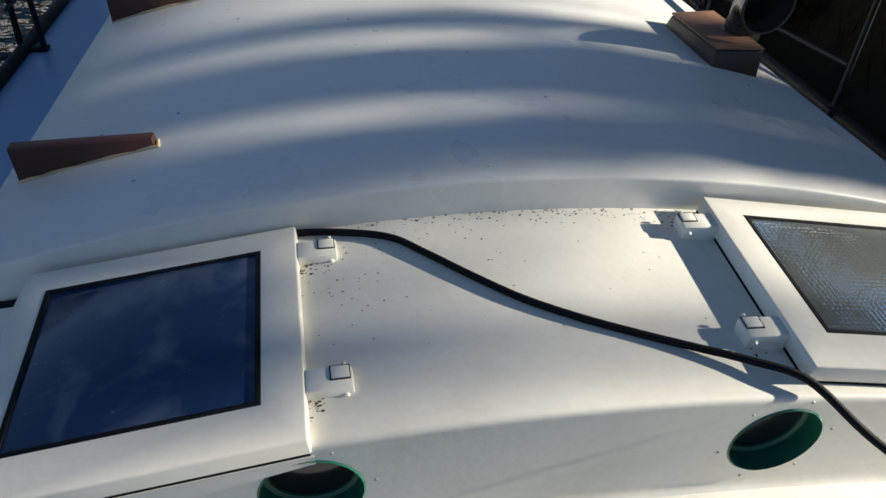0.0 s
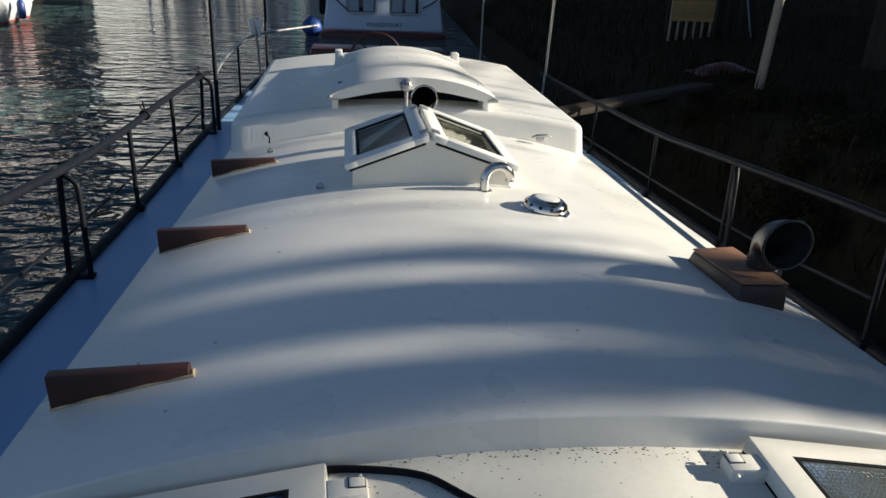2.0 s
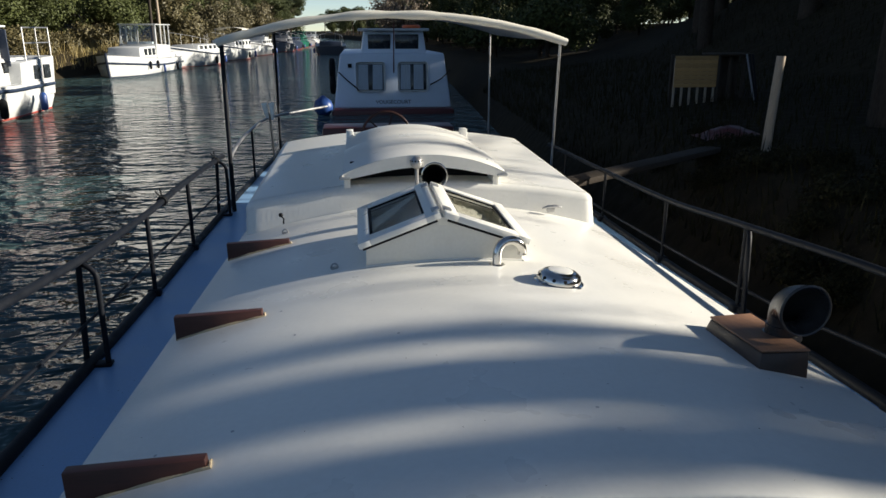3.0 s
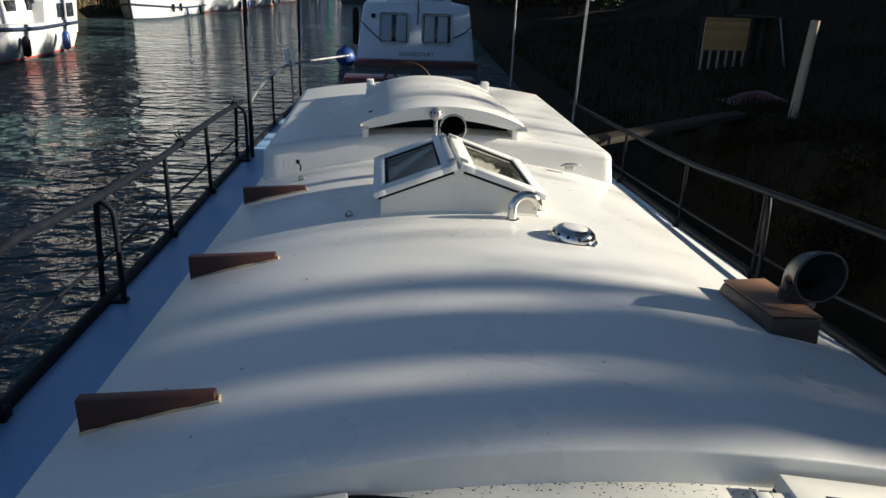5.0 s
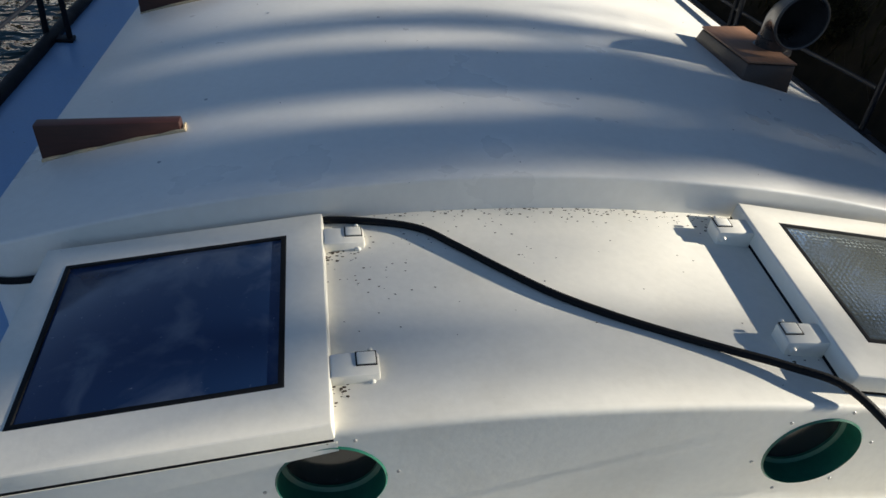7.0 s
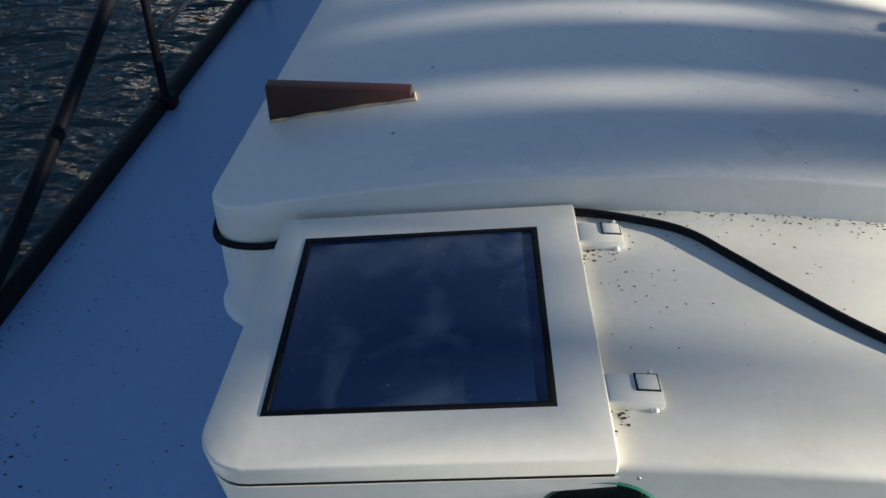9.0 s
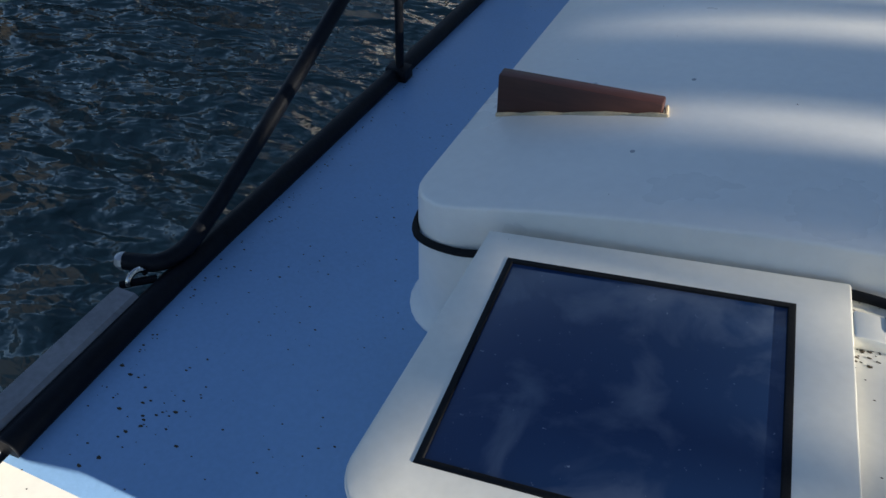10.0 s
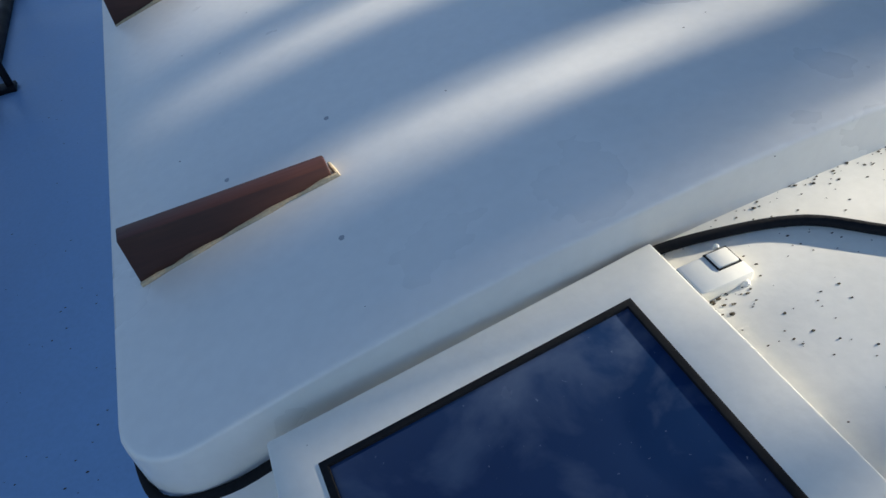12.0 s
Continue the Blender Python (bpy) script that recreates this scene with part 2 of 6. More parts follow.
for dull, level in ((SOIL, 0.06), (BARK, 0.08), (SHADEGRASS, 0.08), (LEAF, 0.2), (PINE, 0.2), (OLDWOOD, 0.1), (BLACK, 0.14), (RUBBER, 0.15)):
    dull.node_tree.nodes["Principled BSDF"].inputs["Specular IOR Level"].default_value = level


# ---- building helpers ----
def base(name, x=0.0, y=0.0, z=0.0, rz=0.0, label="", category="", group="", kind=""):
    """An Empty at the base of a thing."""
    ob = new(name)
    ob.matrix_world = pose(x, y, z, 0, 0, rz)
    return tagged(ob, label, category, group, kind)


def part(name, bm, mat, parent=None, label="", smooth=40):
    """One bmesh as one mesh object, under a thing or a part."""
    me = bpy.data.meshes.new(name)
    bmesh.ops.recalc_face_normals(bm, faces=bm.faces)
    limit = radians(smooth)
    for f in bm.faces:
        f.smooth = True
    for ed in bm.edges:
        ed.smooth = len(ed.link_faces) == 2 and ed.calc_face_angle(0) < limit
    bm.to_mesh(me)
    bm.free()
    me.materials.append(mat)
    ob = new(name, me)
    if parent is not None:
        ob.parent = parent
    if label:
        ob["label"] = label
    return ob


def shared(name, me, parent, m=None):
    ob = new(name, me)
    ob.parent = parent
    if m is not None:
        ob.matrix_basis = m
    return ob


def box(bm, x0, x1, y0, y1, z0, z1, bevel=0.0, m=None, seg=2):
    vs = [bm.verts.new((x, y, z)) for x in (x0, x1) for y in (y0, y1) for z in (z0, z1)]
    fs = [bm.faces.new([vs[i] for i in f]) for f in ((0, 1, 3, 2), (4, 6, 7, 5), (0, 4, 5, 1), (2, 3, 7, 6), (0, 2, 6, 4), (1, 5, 7, 3))]
    if m is not None:
        bmesh.ops.transform(bm, matrix=m, verts=vs)
    if bevel:
        bmesh.ops.bevel(bm, geom=list({ed for f in fs for ed in f.edges}), offset=bevel, segments=seg, affect="EDGES", profile=0.5)
    return bm


def boxed(*args, **kw):
    return box(bmesh.new(), *args, **kw)


def hull_of(corners, bevel=0.0, seg=2):
    """A six-sided block from its eight corners: bottom four, then top four, in the same order round."""
    bm = bmesh.new()
    v = [bm.verts.new(c) for c in corners]
    for f in ((3, 2, 1, 0), (4, 5, 6, 7), (0, 1, 5, 4), (1, 2, 6, 5), (2, 3, 7, 6), (3, 0, 4, 7)):
        bm.faces.new([v[i] for i in f])
    if bevel:
        bmesh.ops.bevel(bm, geom=bm.edges[:], offset=bevel, segments=seg, affect="EDGES", profile=0.5)
    return bm


def smooth_path(points, steps=6):
    """Catmull-Rom through the points."""
    p = [Vector(q) for q in points]
    p = [2 * p[0] - p[1]] + p + [2 * p[-1] - p[-2]]
    out = []
    for i in range(1, len(p) - 2):
        for s in range(steps):
            t = s / steps
            out.append(0.5 * (2 * p[i] + (p[i + 1] - p[i - 1]) * t + (2 * p[i - 1] - 5 * p[i] + 4 * p[i + 1] - p[i + 2]) * t * t
                              + (3 * p[i] - p[i - 1] - 3 * p[i + 1] + p[i + 2]) * t ** 3))
    return out + [p[-2]]


def sweep(points, radius, sides=10, bm=None, caps=True, squash=1.0):
    """A round tube along the points; radius may be one number or one for each point."""
    bm = bm or bmesh.new()
    pts = [Vector(q) for q in points]
    rad = radius if isinstance(radius, (list, tuple)) else [radius] * len(pts)
    rings, side = [], None
    for i, p in enumerate(pts):
        d = (pts[min(i + 1, len(pts) - 1)] - pts[max(i - 1, 0)]).normalized()
        if side is None:
            side = d.cross(Vector((0, 0, 1)) if abs(d.z) < 0.9 else Vector((0, 1, 0))).normalized()
        side = (side - d * side.dot(d)).normalized()
        up = side.cross(d)
        rings.append([bm.verts.new(p + rad[i] * (math.cos(2 * math.pi * k / sides) * side + squash * math.sin(2 * math.pi * k / sides) * up)) for k in range(sides)])
    for r0, r1 in zip(rings, rings[1:]):
        for k in range(sides):
            bm.faces.new((r0[k], r0[(k + 1) % sides], r1[(k + 1) % sides], r1[k]))
    if caps:
        bm.faces.new(rings[0][::-1])
        bm.faces.new(rings[-1])
    return bm


def lathe(profile, sides=32, bm=None, m=None):
    """Turn (radius, z) round the z axis."""
    bm = bm or bmesh.new()
    rings, made = [], []
    for r, z in profile:
        if r < 1e-5:
            rings.append([bm.verts.new((0, 0, z))])
        else:
            rings.append([bm.verts.new((r * math.cos(2 * math.pi * k / sides), r * math.sin(2 * math.pi * k / sides), z)) for k in range(sides)])
        made += rings[-1]
    for r0, r1 in zip(rings, rings[1:]):
        for k in range(sides):
            j = (k + 1) % sides
            if len(r0) == 1 and len(r1) == 1:
                continue
            if len(r0) == 1:
                bm.faces.new((r0[0], r1[j], r1[k]))
            elif len(r1) == 1:
                bm.faces.new((r0[k], r0[j], r1[0]))
            else:
                bm.faces.new((r0[k], r0[j], r1[j], r1[k]))
    if m is not None:
        bmesh.ops.transform(bm, matrix=m, verts=made)
    return bm


# ---- the barge: levels ----
def deck_z(x, y):
    return -0.03 * y if y < 3.5 else -0.105 - 0.012 * (y - 3.5)


def main_roof(x, y):
    return 0.515 - 0.04 * y - 0.127 * (x - XC - 0.01) ** 2


def fore_roof(x, y):
    return 0.427 - 0.127 * (x - XC) ** 2


def aft_roof(x, y):
    return 0.515 + 0.022 * (y - 3.55) - 0.083 * (x - XC) ** 2


def fore_deck(x, y):
    return 0.15 - 0.085 * (x - XC) ** 2


def cabin(name, parent, half, y0, y1, corner, roof, foot, mat, rake=0.0, round_over=0.025, flange=0.05, open_front=False, label=""):
    """A cabin: coved foot, walls, rounded edge and cambered roof. half(y): half its width."""
    n, m = 64, 7
    left = [(half(y0 + corner * (1 - math.cos(t))) - corner * (1 - math.sin(t)), y0 + corner * (1 - math.cos(t))) for t in (i / m * math.pi / 2 for i in range(m + 1))]
    for i in range(1, 15):
        y = y0 + corner + (y1 - y0 - corner) * i / 14
        left.append((half(y), y))
    cove = 1.0 if flange > 0.015 else 0.43  # a smaller flange has a lower cove
    levels = [(flange, "f", 0.0), (flange, "f", 0.006 * cove), (flange * 0.55, "f", 0.016 * cove), (flange * 0.2, "f", 0.034 * cove), (0.0, "f", 0.07 * cove)]
    levels += [(0.0, "r", -round_over - 0.005), (0.0, "r", -round_over)] + [(-round_over * (1 - math.cos(t)), "r", -round_over * (1 - math.sin(t))) for t in (0.4, 0.8, 1.2)] + [(-round_over, "r", 0.0), (-round_over - 0.007, "r", 0.0)]
    bm = bmesh.new()
    rings = []
    for off, ref, dz in levels:
        ring = []
        k = 0.0 if ref == "f" else rake
        for s in range(n + 1):  # front row, from its left to its right
            x = XC + (2 * s / n - 1) * left[0][0]
            ring.append((x, y0 - off + k))
        for hw, y in left[1:]:
            lean = k * max(0.0, 1 - (y - y0) / 0.5)
            # outward direction in plan: round the corner from front to side
            t = min(1.0, (y - y0) / corner)
            t = math.acos(1 - t)
            ring.append((XC + hw + off * math.sin(t), y - off * math.cos(t) + lean))
        for hw, y in reversed(left[1:]):
            lean = k * max(0.0, 1 - (y - y0) / 0.5)
            t = math.acos(1 - min(1.0, (y - y0) / corner))
            ring.append((XC - hw - off * math.sin(t), y - off * math.cos(t) + lean))
        rings.append([bm.verts.new((x, y, (foot(x, y) if ref == "f" else roof(x, y)) + dz)) for x, y in ring])
    total = len(rings[0])
    wall = 4
    for lv, (a0, a1) in enumerate(zip(rings, rings[1:])):
        for i in range(total):
            if open_front and lv == wall and i < n:
                continue
            j = (i + 1) % total
            bm.faces.new((a0[i], a0[j], a1[j], a1[i]))
    side = len(left) - 1
    top = rings[-1]
    rows = [top[:n + 1]]
    for i in range(side):
        r_v, l_v = top[n + 1 + i], top[total - 1 - i]
        row = [l_v]
        for s in range(1, n):
            f = s / n
            x, y = l_v.co.x + (r_v.co.x - l_v.co.x) * f, l_v.co.y
            row.append(bm.verts.new((x, y, roof(x, y))))
        row.append(r_v)
        rows.append(row)
    for r0, r1 in zip(rows, rows[1:]):
        for s in range(n):
            bm.faces.new((r0[s], r0[s + 1], r1[s + 1], r1[s]))
    edges = None
    if open_front:
        lower, upper = rings[wall][:n + 1], rings[wall + 1][:n + 1]
        edges = [(lower, upper)]
    return bm, edges


barge = base("canal_barge", XC, 0, -0.95, label="white steel canal barge with pale blue side decks", category="boat")


def under(ob, parent):
    """Parent a mesh that is written in world metres under a thing, keeping its place."""
    ob.parent = parent
    ob.matrix_parent_inverse = parent.matrix_world.inverted() if parent.parent is None else Matrix.Translation(-(parent.matrix_world.translation))
    return ob


def wpart(name, bm, mat, thing, label="", smooth=40):
    """A part written in world metres under a thing."""
    bpy.context.view_layer.update()
    ob = part(name, bm, mat, None, label, smooth)
    ob.parent = thing
    ob.matrix_parent_inverse = thing.matrix_world.inverted()
    return ob


def half_main(y):
    return 1.23 - 0.012 * (y - 0.15)


def half_beam(y):
    if y > 0:
        return 1.745 - 0.012 * y - 0.004 * max(0.0, y - 4) ** 2
    return 1.745 - 0.05 * y * y - 0.02 * max(0.0, -y - 1) ** 3


# hull and decks
def hull():
    bm = bmesh.new()
    rows = []
    for i in range(41):
        y = -4.5 + i * 14.5 / 40
        hb = half_beam(y) if y > -1 else half_beam(-1) * max(0.02, 1 - ((-y - 1) / 3.5) ** 2.2)
        z = deck_z(0, y) - 0.008
        rows.append([bm.verts.new((XC + sx * hb * f, y, zz)) for sx, f, zz in ((-1, 1, z), (-1, 0.99, z - 0.35), (-1, 0.9, -1.3), (1, 0.9, -1.3), (1, 0.99, z - 0.35), (1, 1, z))])
    for r0, r1 in zip(rows, rows[1:]):
        for k in range(5):
            bm.faces.new((r0[k], r0[k + 1], r1[k + 1], r1[k]))
    bm.faces.new(rows[0])
    bm.faces.new(rows[-1][::-1])
    return bm


wpart("hull", hull(), HULLDARK, barge, "dark blue hull")


def deck_sheet(y_from, y_to, count):
    bm = bmesh.new()
    rows = []
    for i in range(count):
        y = y_from + i * (y_to - y_from) / (count - 1)
        hb = (half_beam(y) if y > -1 else half_beam(-1) * max(0.02, 1 - ((-y - 1) / 3.5) ** 2.2)) - 0.005
        rows.append([bm.verts.new((XC + hb * (2 * s / 12 - 1), y, deck_z(0, y))) for s in range(13)])
    for r0, r1 in zip(rows, rows[1:]):
        for k in range(12):
            bm.faces.new((r0[k], r0[k + 1], r1[k + 1], r1[k]))
    return bm


wpart("deck", deck_sheet(-0.535, 9.9, 46), DECK, barge, "pale blue painted side deck with a few crumbs of dirt")
# deck colour changes from blue to cream at y -0.535
wpart("bow_deck", deck_sheet(-4.4, -0.535, 18), CREAM, barge, "weathered cream bow deck ahead of the blue deck")

# gunwale tubes along both deck edges
for sx in (-1, 1):
    pts = [(XC + sx * half_beam(y), y, deck_z(0, y) + 0.012) for y in (-0.52 + 0.5 * i for i in range(21))]
    wpart("gunwale", sweep(smooth_path(pts, 3), 0.029, 12), BLACK, barge, "black tube gunwale, worn shiny")
    pts = [(XC + sx * (half_beam(-0.4 * i) if i < 3 else half_beam(-1) * max(0.02, 1 - ((0.4 * i - 1) / 3.5) ** 2.2)), -0.13 - 0.4 * i, deck_z(0, -0.4 * i)) for i in range(10)]
    bm = bmesh.new()
    prof = ((0.012, -0.06), (0.012, 0.042), (0.02, 0.05), (0.068, 0.05), (0.078, 0.04), (0.078, -0.06))
    rings = [[bm.verts.new((x + sx * dx, y, z + dz)) for dx, dz in prof] for x, y, z in pts]
    for r0, r1 in zip(rings, rings[1:]):
        for k in range(5):
            bm.faces.new((r0[k], r0[k + 1], r1[k + 1], r1[k]))
    bm.faces.new(rings[0])
    bm.faces.new(rings[-1])
    wpart("bulwark", bm, GREYPLATE, barge, "worn grey steel bulwark capping")

# mooring lug where the rail meets the capping
lug = base("mooring_shackle", XC - 1.79, -0.09, 0.03, label="small bright steel shackle on the gunwale", category="shackle")
lp = [(XC - 1.795 + 0.004 * math.cos(t), -0.09 + 0.022 * math.cos(t), 0.045 + 0.022 * math.sin(t)) for t in (i / 12 * math.pi for i in range(13))]
wpart("bow", sweep(lp, 0.007, 8), CHROME, lug)
wpart("pin", sweep([(XC - 1.83, -0.11, 0.03), (XC - 1.77, -0.06, 0.03)], 0.009, 8), RUBBER, lug)

# cabins
bm, _ = cabin("main_cabin", barge, half_main, 0.078, 3.9, 0.11, main_roof, deck_z, WHITE, round_over=0.007, flange=0.02)
wpart("main_cabin", bm, WHITE, barge, "long white cabin with cambered roof")
bm, _ = cabin("aft_cabin", barge, lambda y: half_main(y) - 0.03, 3.32, 5.85, 0.07, aft_roof, lambda x, y: min(deck_z(x, y), 0.1), WHITE, rake=0.2, round_over=0.05, flange=0.0)
wpart("aft_cabin", bm, WHITE, barge, "raised white aft cabin with sloping front")

FRONT_Y = -0.501
bm, edge = cabin("fore_cabin", barge, lambda y: 1.04, FRONT_Y, 0.2, 0.1, fore_roof, lambda x, y: fore_deck(x, y), CREAM, round_over=0.012, flange=0.012, open_front=True)
PORTS = ((0.097, 0.275), (0.960, 0.284))
PORT_R = 0.092
lower, upper = edge[0]
loop = lower + upper[::-1]
rim_edges = []
for i in range(len(loop)):
    a_v, b_v = loop[i], loop[(i + 1) % len(loop)]
    rim_edges.append(bm.edges.get((a_v, b_v)) or bm.edges.new((a_v, b_v)))
for px, pz in PORTS:
    ring = [bm.verts.new((px + PORT_R * math.cos(2 * math.pi * k / 40), FRONT_Y, pz + PORT_R * math.sin(2 * math.pi * k / 40))) for k in range(40)]
    rim_edges += [bm.edges.new((ring[k], ring[(k + 1) % 40])) for k in range(40)]
bmesh.ops.triangle_fill(bm, edges=rim_edges, use_beauty=True, use_dissolve=False, normal=(0, -1, 0))
fore = wpart("fore_cabin", bm, CREAM, barge, "low cream-white fore cabin, weathered", smooth=35)
for px, pz in PORTS:
    turn = pose(px, FRONT_Y, pz, -90, 0, 0)
    hole = lathe([(PORT_R + 0.004, 0.003), (PORT_R - 0.002, -0.003), (PORT_R - 0.003, 0.002), (PORT_R - 0.004, 0.040), (PORT_R - 0.012, 0.044), (PORT_R - 0.012, 0.054)], 40, m=turn)
    port = wpart("porthole", hole, GREEN, barge, "round porthole with green enamel liner")
    bm = lathe([(0, 0.049), (PORT_R - 0.011, 0.049), (PORT_R - 0.011, 0.053), (0, 0.053)], 40, m=turn)
    g = wpart("glass", bm, DARKGLASS, port)
    for k in range(6):
        aa = radians(60 * k + 10)
        sx, sz = px + (PORT_R + 0.02) * math.cos(aa), pz + (PORT_R + 0.02) * math.sin(aa)
        wpart("screw", lathe([(0.0035, 0.001), (0.003, -0.002), (0, -0.003)], 8, m=pose(sx, FRONT_Y, sz, -90)), DULLSTEEL, port)


def foredeck_sheet():
    bm = bmesh.new()
    rows = []
    for i in range(12):
        y = -0.44 - 0.3 * i
        hw = 1.02 * max(0.1, 1 - ((-y - 0.4) / 4.0) ** 2)
        row = [bm.verts.new((XC - hw, y, -0.02))]
        row += [bm.verts.new((XC + hw * (2 * s / 14 - 1), y, max(fore_deck(XC + hw * (2 * s / 14 - 1), y), -0.02) + 0.004)) for s in range(15)]
        rows.append(row + [bm.verts.new((XC + hw, y, -0.02))])
    for r0, r1 in zip(rows, rows[1:]):
        for k in range(16):
            bm.faces.new((r0[k], r0[k + 1], r1[k + 1], r1[k]))
    return bm


wpart("foredeck", foredeck_sheet(), CREAM, barge, "cream cambered foredeck")


# sliding hatch on the aft cabin
def arched(x0, x1, y0, y1, z_side, z_mid, skirt, thick=0.02, n=20):
    bm = bmesh.new()
    rows = []
    for y, drop in ((y0, 0), (y0 + 0.012, -0.006), (y1, -0.006)):
        row = [bm.verts.new((x0, y, z_side - skirt))]
        for s in range(n + 1):
            f = 2 * s / n - 1
            row.append(bm.verts.new((x0 + (x1 - x0) * s / n, y, z_side + (z_mid - z_side) * (1 - abs(f) ** 2.2) - (0.006 if y == y0 else 0))))
        row.append(bm.verts.new((x1, y, z_side - skirt)))
        rows.append(row)
    for r0, r1 in zip(rows, rows[1:]):
        for k in range(n + 2):
            bm.faces.new((r0[k], r0[k + 1], r1[k + 1], r1[k]))
    bm.normal_update()
    bmesh.ops.solidify(bm, geom=bm.faces[:], thickness=thick)
    return bm


slide = base("sliding_hatch", XC, 3.52, 0.52, label="white arched sliding hatch cover on runners", category="hatch")
wpart("cover", arched(0.02, 1.085, 3.50, 4.5, 0.585, 0.705, 0.03, 0.045), WHITE, slide)
fas = bmesh.new()
rows = []
for dy, dz in ((0.0, -0.004), (0.0, -0.085), (0.02, -0.085)):
    rows.append([fas.verts.new((0.045 + 1.015 * s / 20, 3.497 + dy, 0.585 + 0.12 * (1 - abs(2 * s / 20 - 1) ** 2.2) + dz * (1 - 0.55 * abs(2 * s / 20 - 1) ** 4))) for s in range(21)])
for r0, r1 in zip(rows, rows[1:]):
    for k in range(20):
        fas.faces.new((r0[k], r0[k + 1], r1[k + 1], r1[k]))
wpart("fascia", fas, WHITE, slide, "curved white front edge")
wpart("garage", arched(0.03, 1.05, 4.5, 5.1, 0.595, 0.708, 0.16), WHITE, slide, "fixed arched housing")
for x in (0.05, 1.035):
    wpart("runner", boxed(x - 0.02, x + 0.02, 3.54, 5.06, 0.45, 0.565, 0.004), WHITE, slide)
for x in (0.035, 1.07):
    wpart("runner_cap", boxed(x - 0.035, x + 0.035, 3.49, 3.56, 0.548, 0.565, 0.003), DULLSTEEL, slide)
# black sheet stands for the shade below the cover
wpart("shade_fill", boxed(0.07, 1.015, 3.75, 3.77, 0.42, 0.62), RUBBER, slide, "black sheet for the shade under the cover")
for x, s in ((0.06, 1), (1.04, -1)):
    wpart("bracket", boxed(x - 0.03, x + 0.03, 5.1, 5.2, 0.45, 0.66, 0.006), WHITE, slide)


# ---- deck hatches ----
def deck_hatch(mirror, pane_mat, label):
    """A lid in its own plane: x from its hinge side, tilted with the camber. mirror: -1 opens the other way."""
    hx = XC + mirror * -0.472
    lift, short = (0.022, 0.036) if mirror < 0 else (0.0, 0.0)
    thing = base("deck_hatch", hx, -0.215, 0.425, label=label, category="hatch", group="deck hatches")
    skew = Matrix.Translation((hx, 0.05, 0)) @ Matrix.Rotation(mirror * radians(2.3), 4, "Z") @ Matrix.Translation((-hx, -0.05, 0))
    tilt = skew @ Matrix.Translation((hx, 0, 0.425 + lift)) @ Matrix.Rotation(mirror * radians(-7.6), 4, "Y")

    def put(bm):
        bmesh.ops.transform(bm, matrix=tilt, verts=bm.verts)
        return bm

    def level(bm):
        bmesh.ops.transform(bm, matrix=skew @ Matrix.Translation((hx, 0, 0.425 + lift * 0.7)), verts=bm.verts)
        return bm

    w, yb, yf, th, r = 0.60, 0.068, -0.503 + short, 0.04, 0.075
    pf = -0.408 + short  # front edge of the pane
    # outline with one rounded outer front corner; u runs outwards from the hinge side
    out = [(0, yf), (0, yb), (w - 0.030, yb)] + [(w - r + r * math.cos(t), yf + r - r * math.sin(t)) for t in (i / 8 * math.pi / 2 for i in range(9))]
    inn = [(0.08, pf), (0.08, -0.002), (0.512, -0.002), (0.512, pf)]
    frame_bm = bmesh.new()
    s = -mirror

    def ring_face(z, flip):
        ov = [frame_bm.verts.new((s * u, y, z)) for u, y in out]
        iv = [frame_bm.verts.new((s * u, y, z)) for u, y in inn]
        es = [frame_bm.edges.new((ov[i], ov[(i + 1) % len(ov)])) for i in range(len(ov))]
        es += [frame_bm.edges.new((iv[i], iv[(i + 1) % 4])) for i in range(4)]
        bmesh.ops.triangle_fill(frame_bm, edges=es, use_beauty=True, normal=(0, 0, 1))
        return ov, iv

    o1, i1 = ring_face(0.0, False)
    o0, i0 = ring_face(-th, True)
    for a_r, b_r in ((o0, o1), (i0, i1)):
        for i in range(len(a_r)):
            j = (i + 1) % len(a_r)
            frame_bm.faces.new((a_r[i], a_r[j], b_r[j], b_r[i]))
    bmesh.ops.recalc_face_normals(frame_bm, faces=frame_bm.faces)
    sharp = [ed for ed in frame_bm.edges if len(ed.link_faces) == 2 and ed.calc_face_angle(0) > 0.9]
    bmesh.ops.bevel(frame_bm, geom=sharp, offset=0.005, segments=3, affect="EDGES", profile=0.5)
    wpart("frame", put(frame_bm), CREAM, thing, smooth=22)
    wpart("pane", put(boxed(min(s * 0.082, s * 0.508), max(s * 0.082, s * 0.508), pf + 0.003, -0.006, -0.018, -0.002, 0.001)), pane_mat, thing)
    g = bmesh.new()
    loops = []
    for inset, z in ((-0.002, 0.0), (0.0, 0.0012), (0.008, 0.0012), (0.010, -0.004)):
        loops.append([g.verts.new((s * u, y, z)) for u, y in ((0.077 + inset, pf - 0.003 + inset), (0.077 + inset, 0.001 - inset), (0.515 - inset, 0.001 - inset), (0.515 - inset, pf - 0.003 + inset))])
    for l0, l1 in zip(loops, loops[1:]):
        for k in range(4):
            g.faces.new((l0[k], l0[(k + 1) % 4], l1[(k + 1) % 4], l1[k]))
    wpart("gasket", put(g), RUBBER, thing, "perished black rubber gasket")
    # coaming under the lid, and the dark joint between them

    def slab(inset, z0, z1):
        um, ym = w / 2, (yf + yb) / 2
        ring = [(um + (u - um) * (1 - 2 * inset / w), ym + (y - ym) * (1 - 2 * inset / (yb - yf))) for u, y in out]
        sb = bmesh.new()
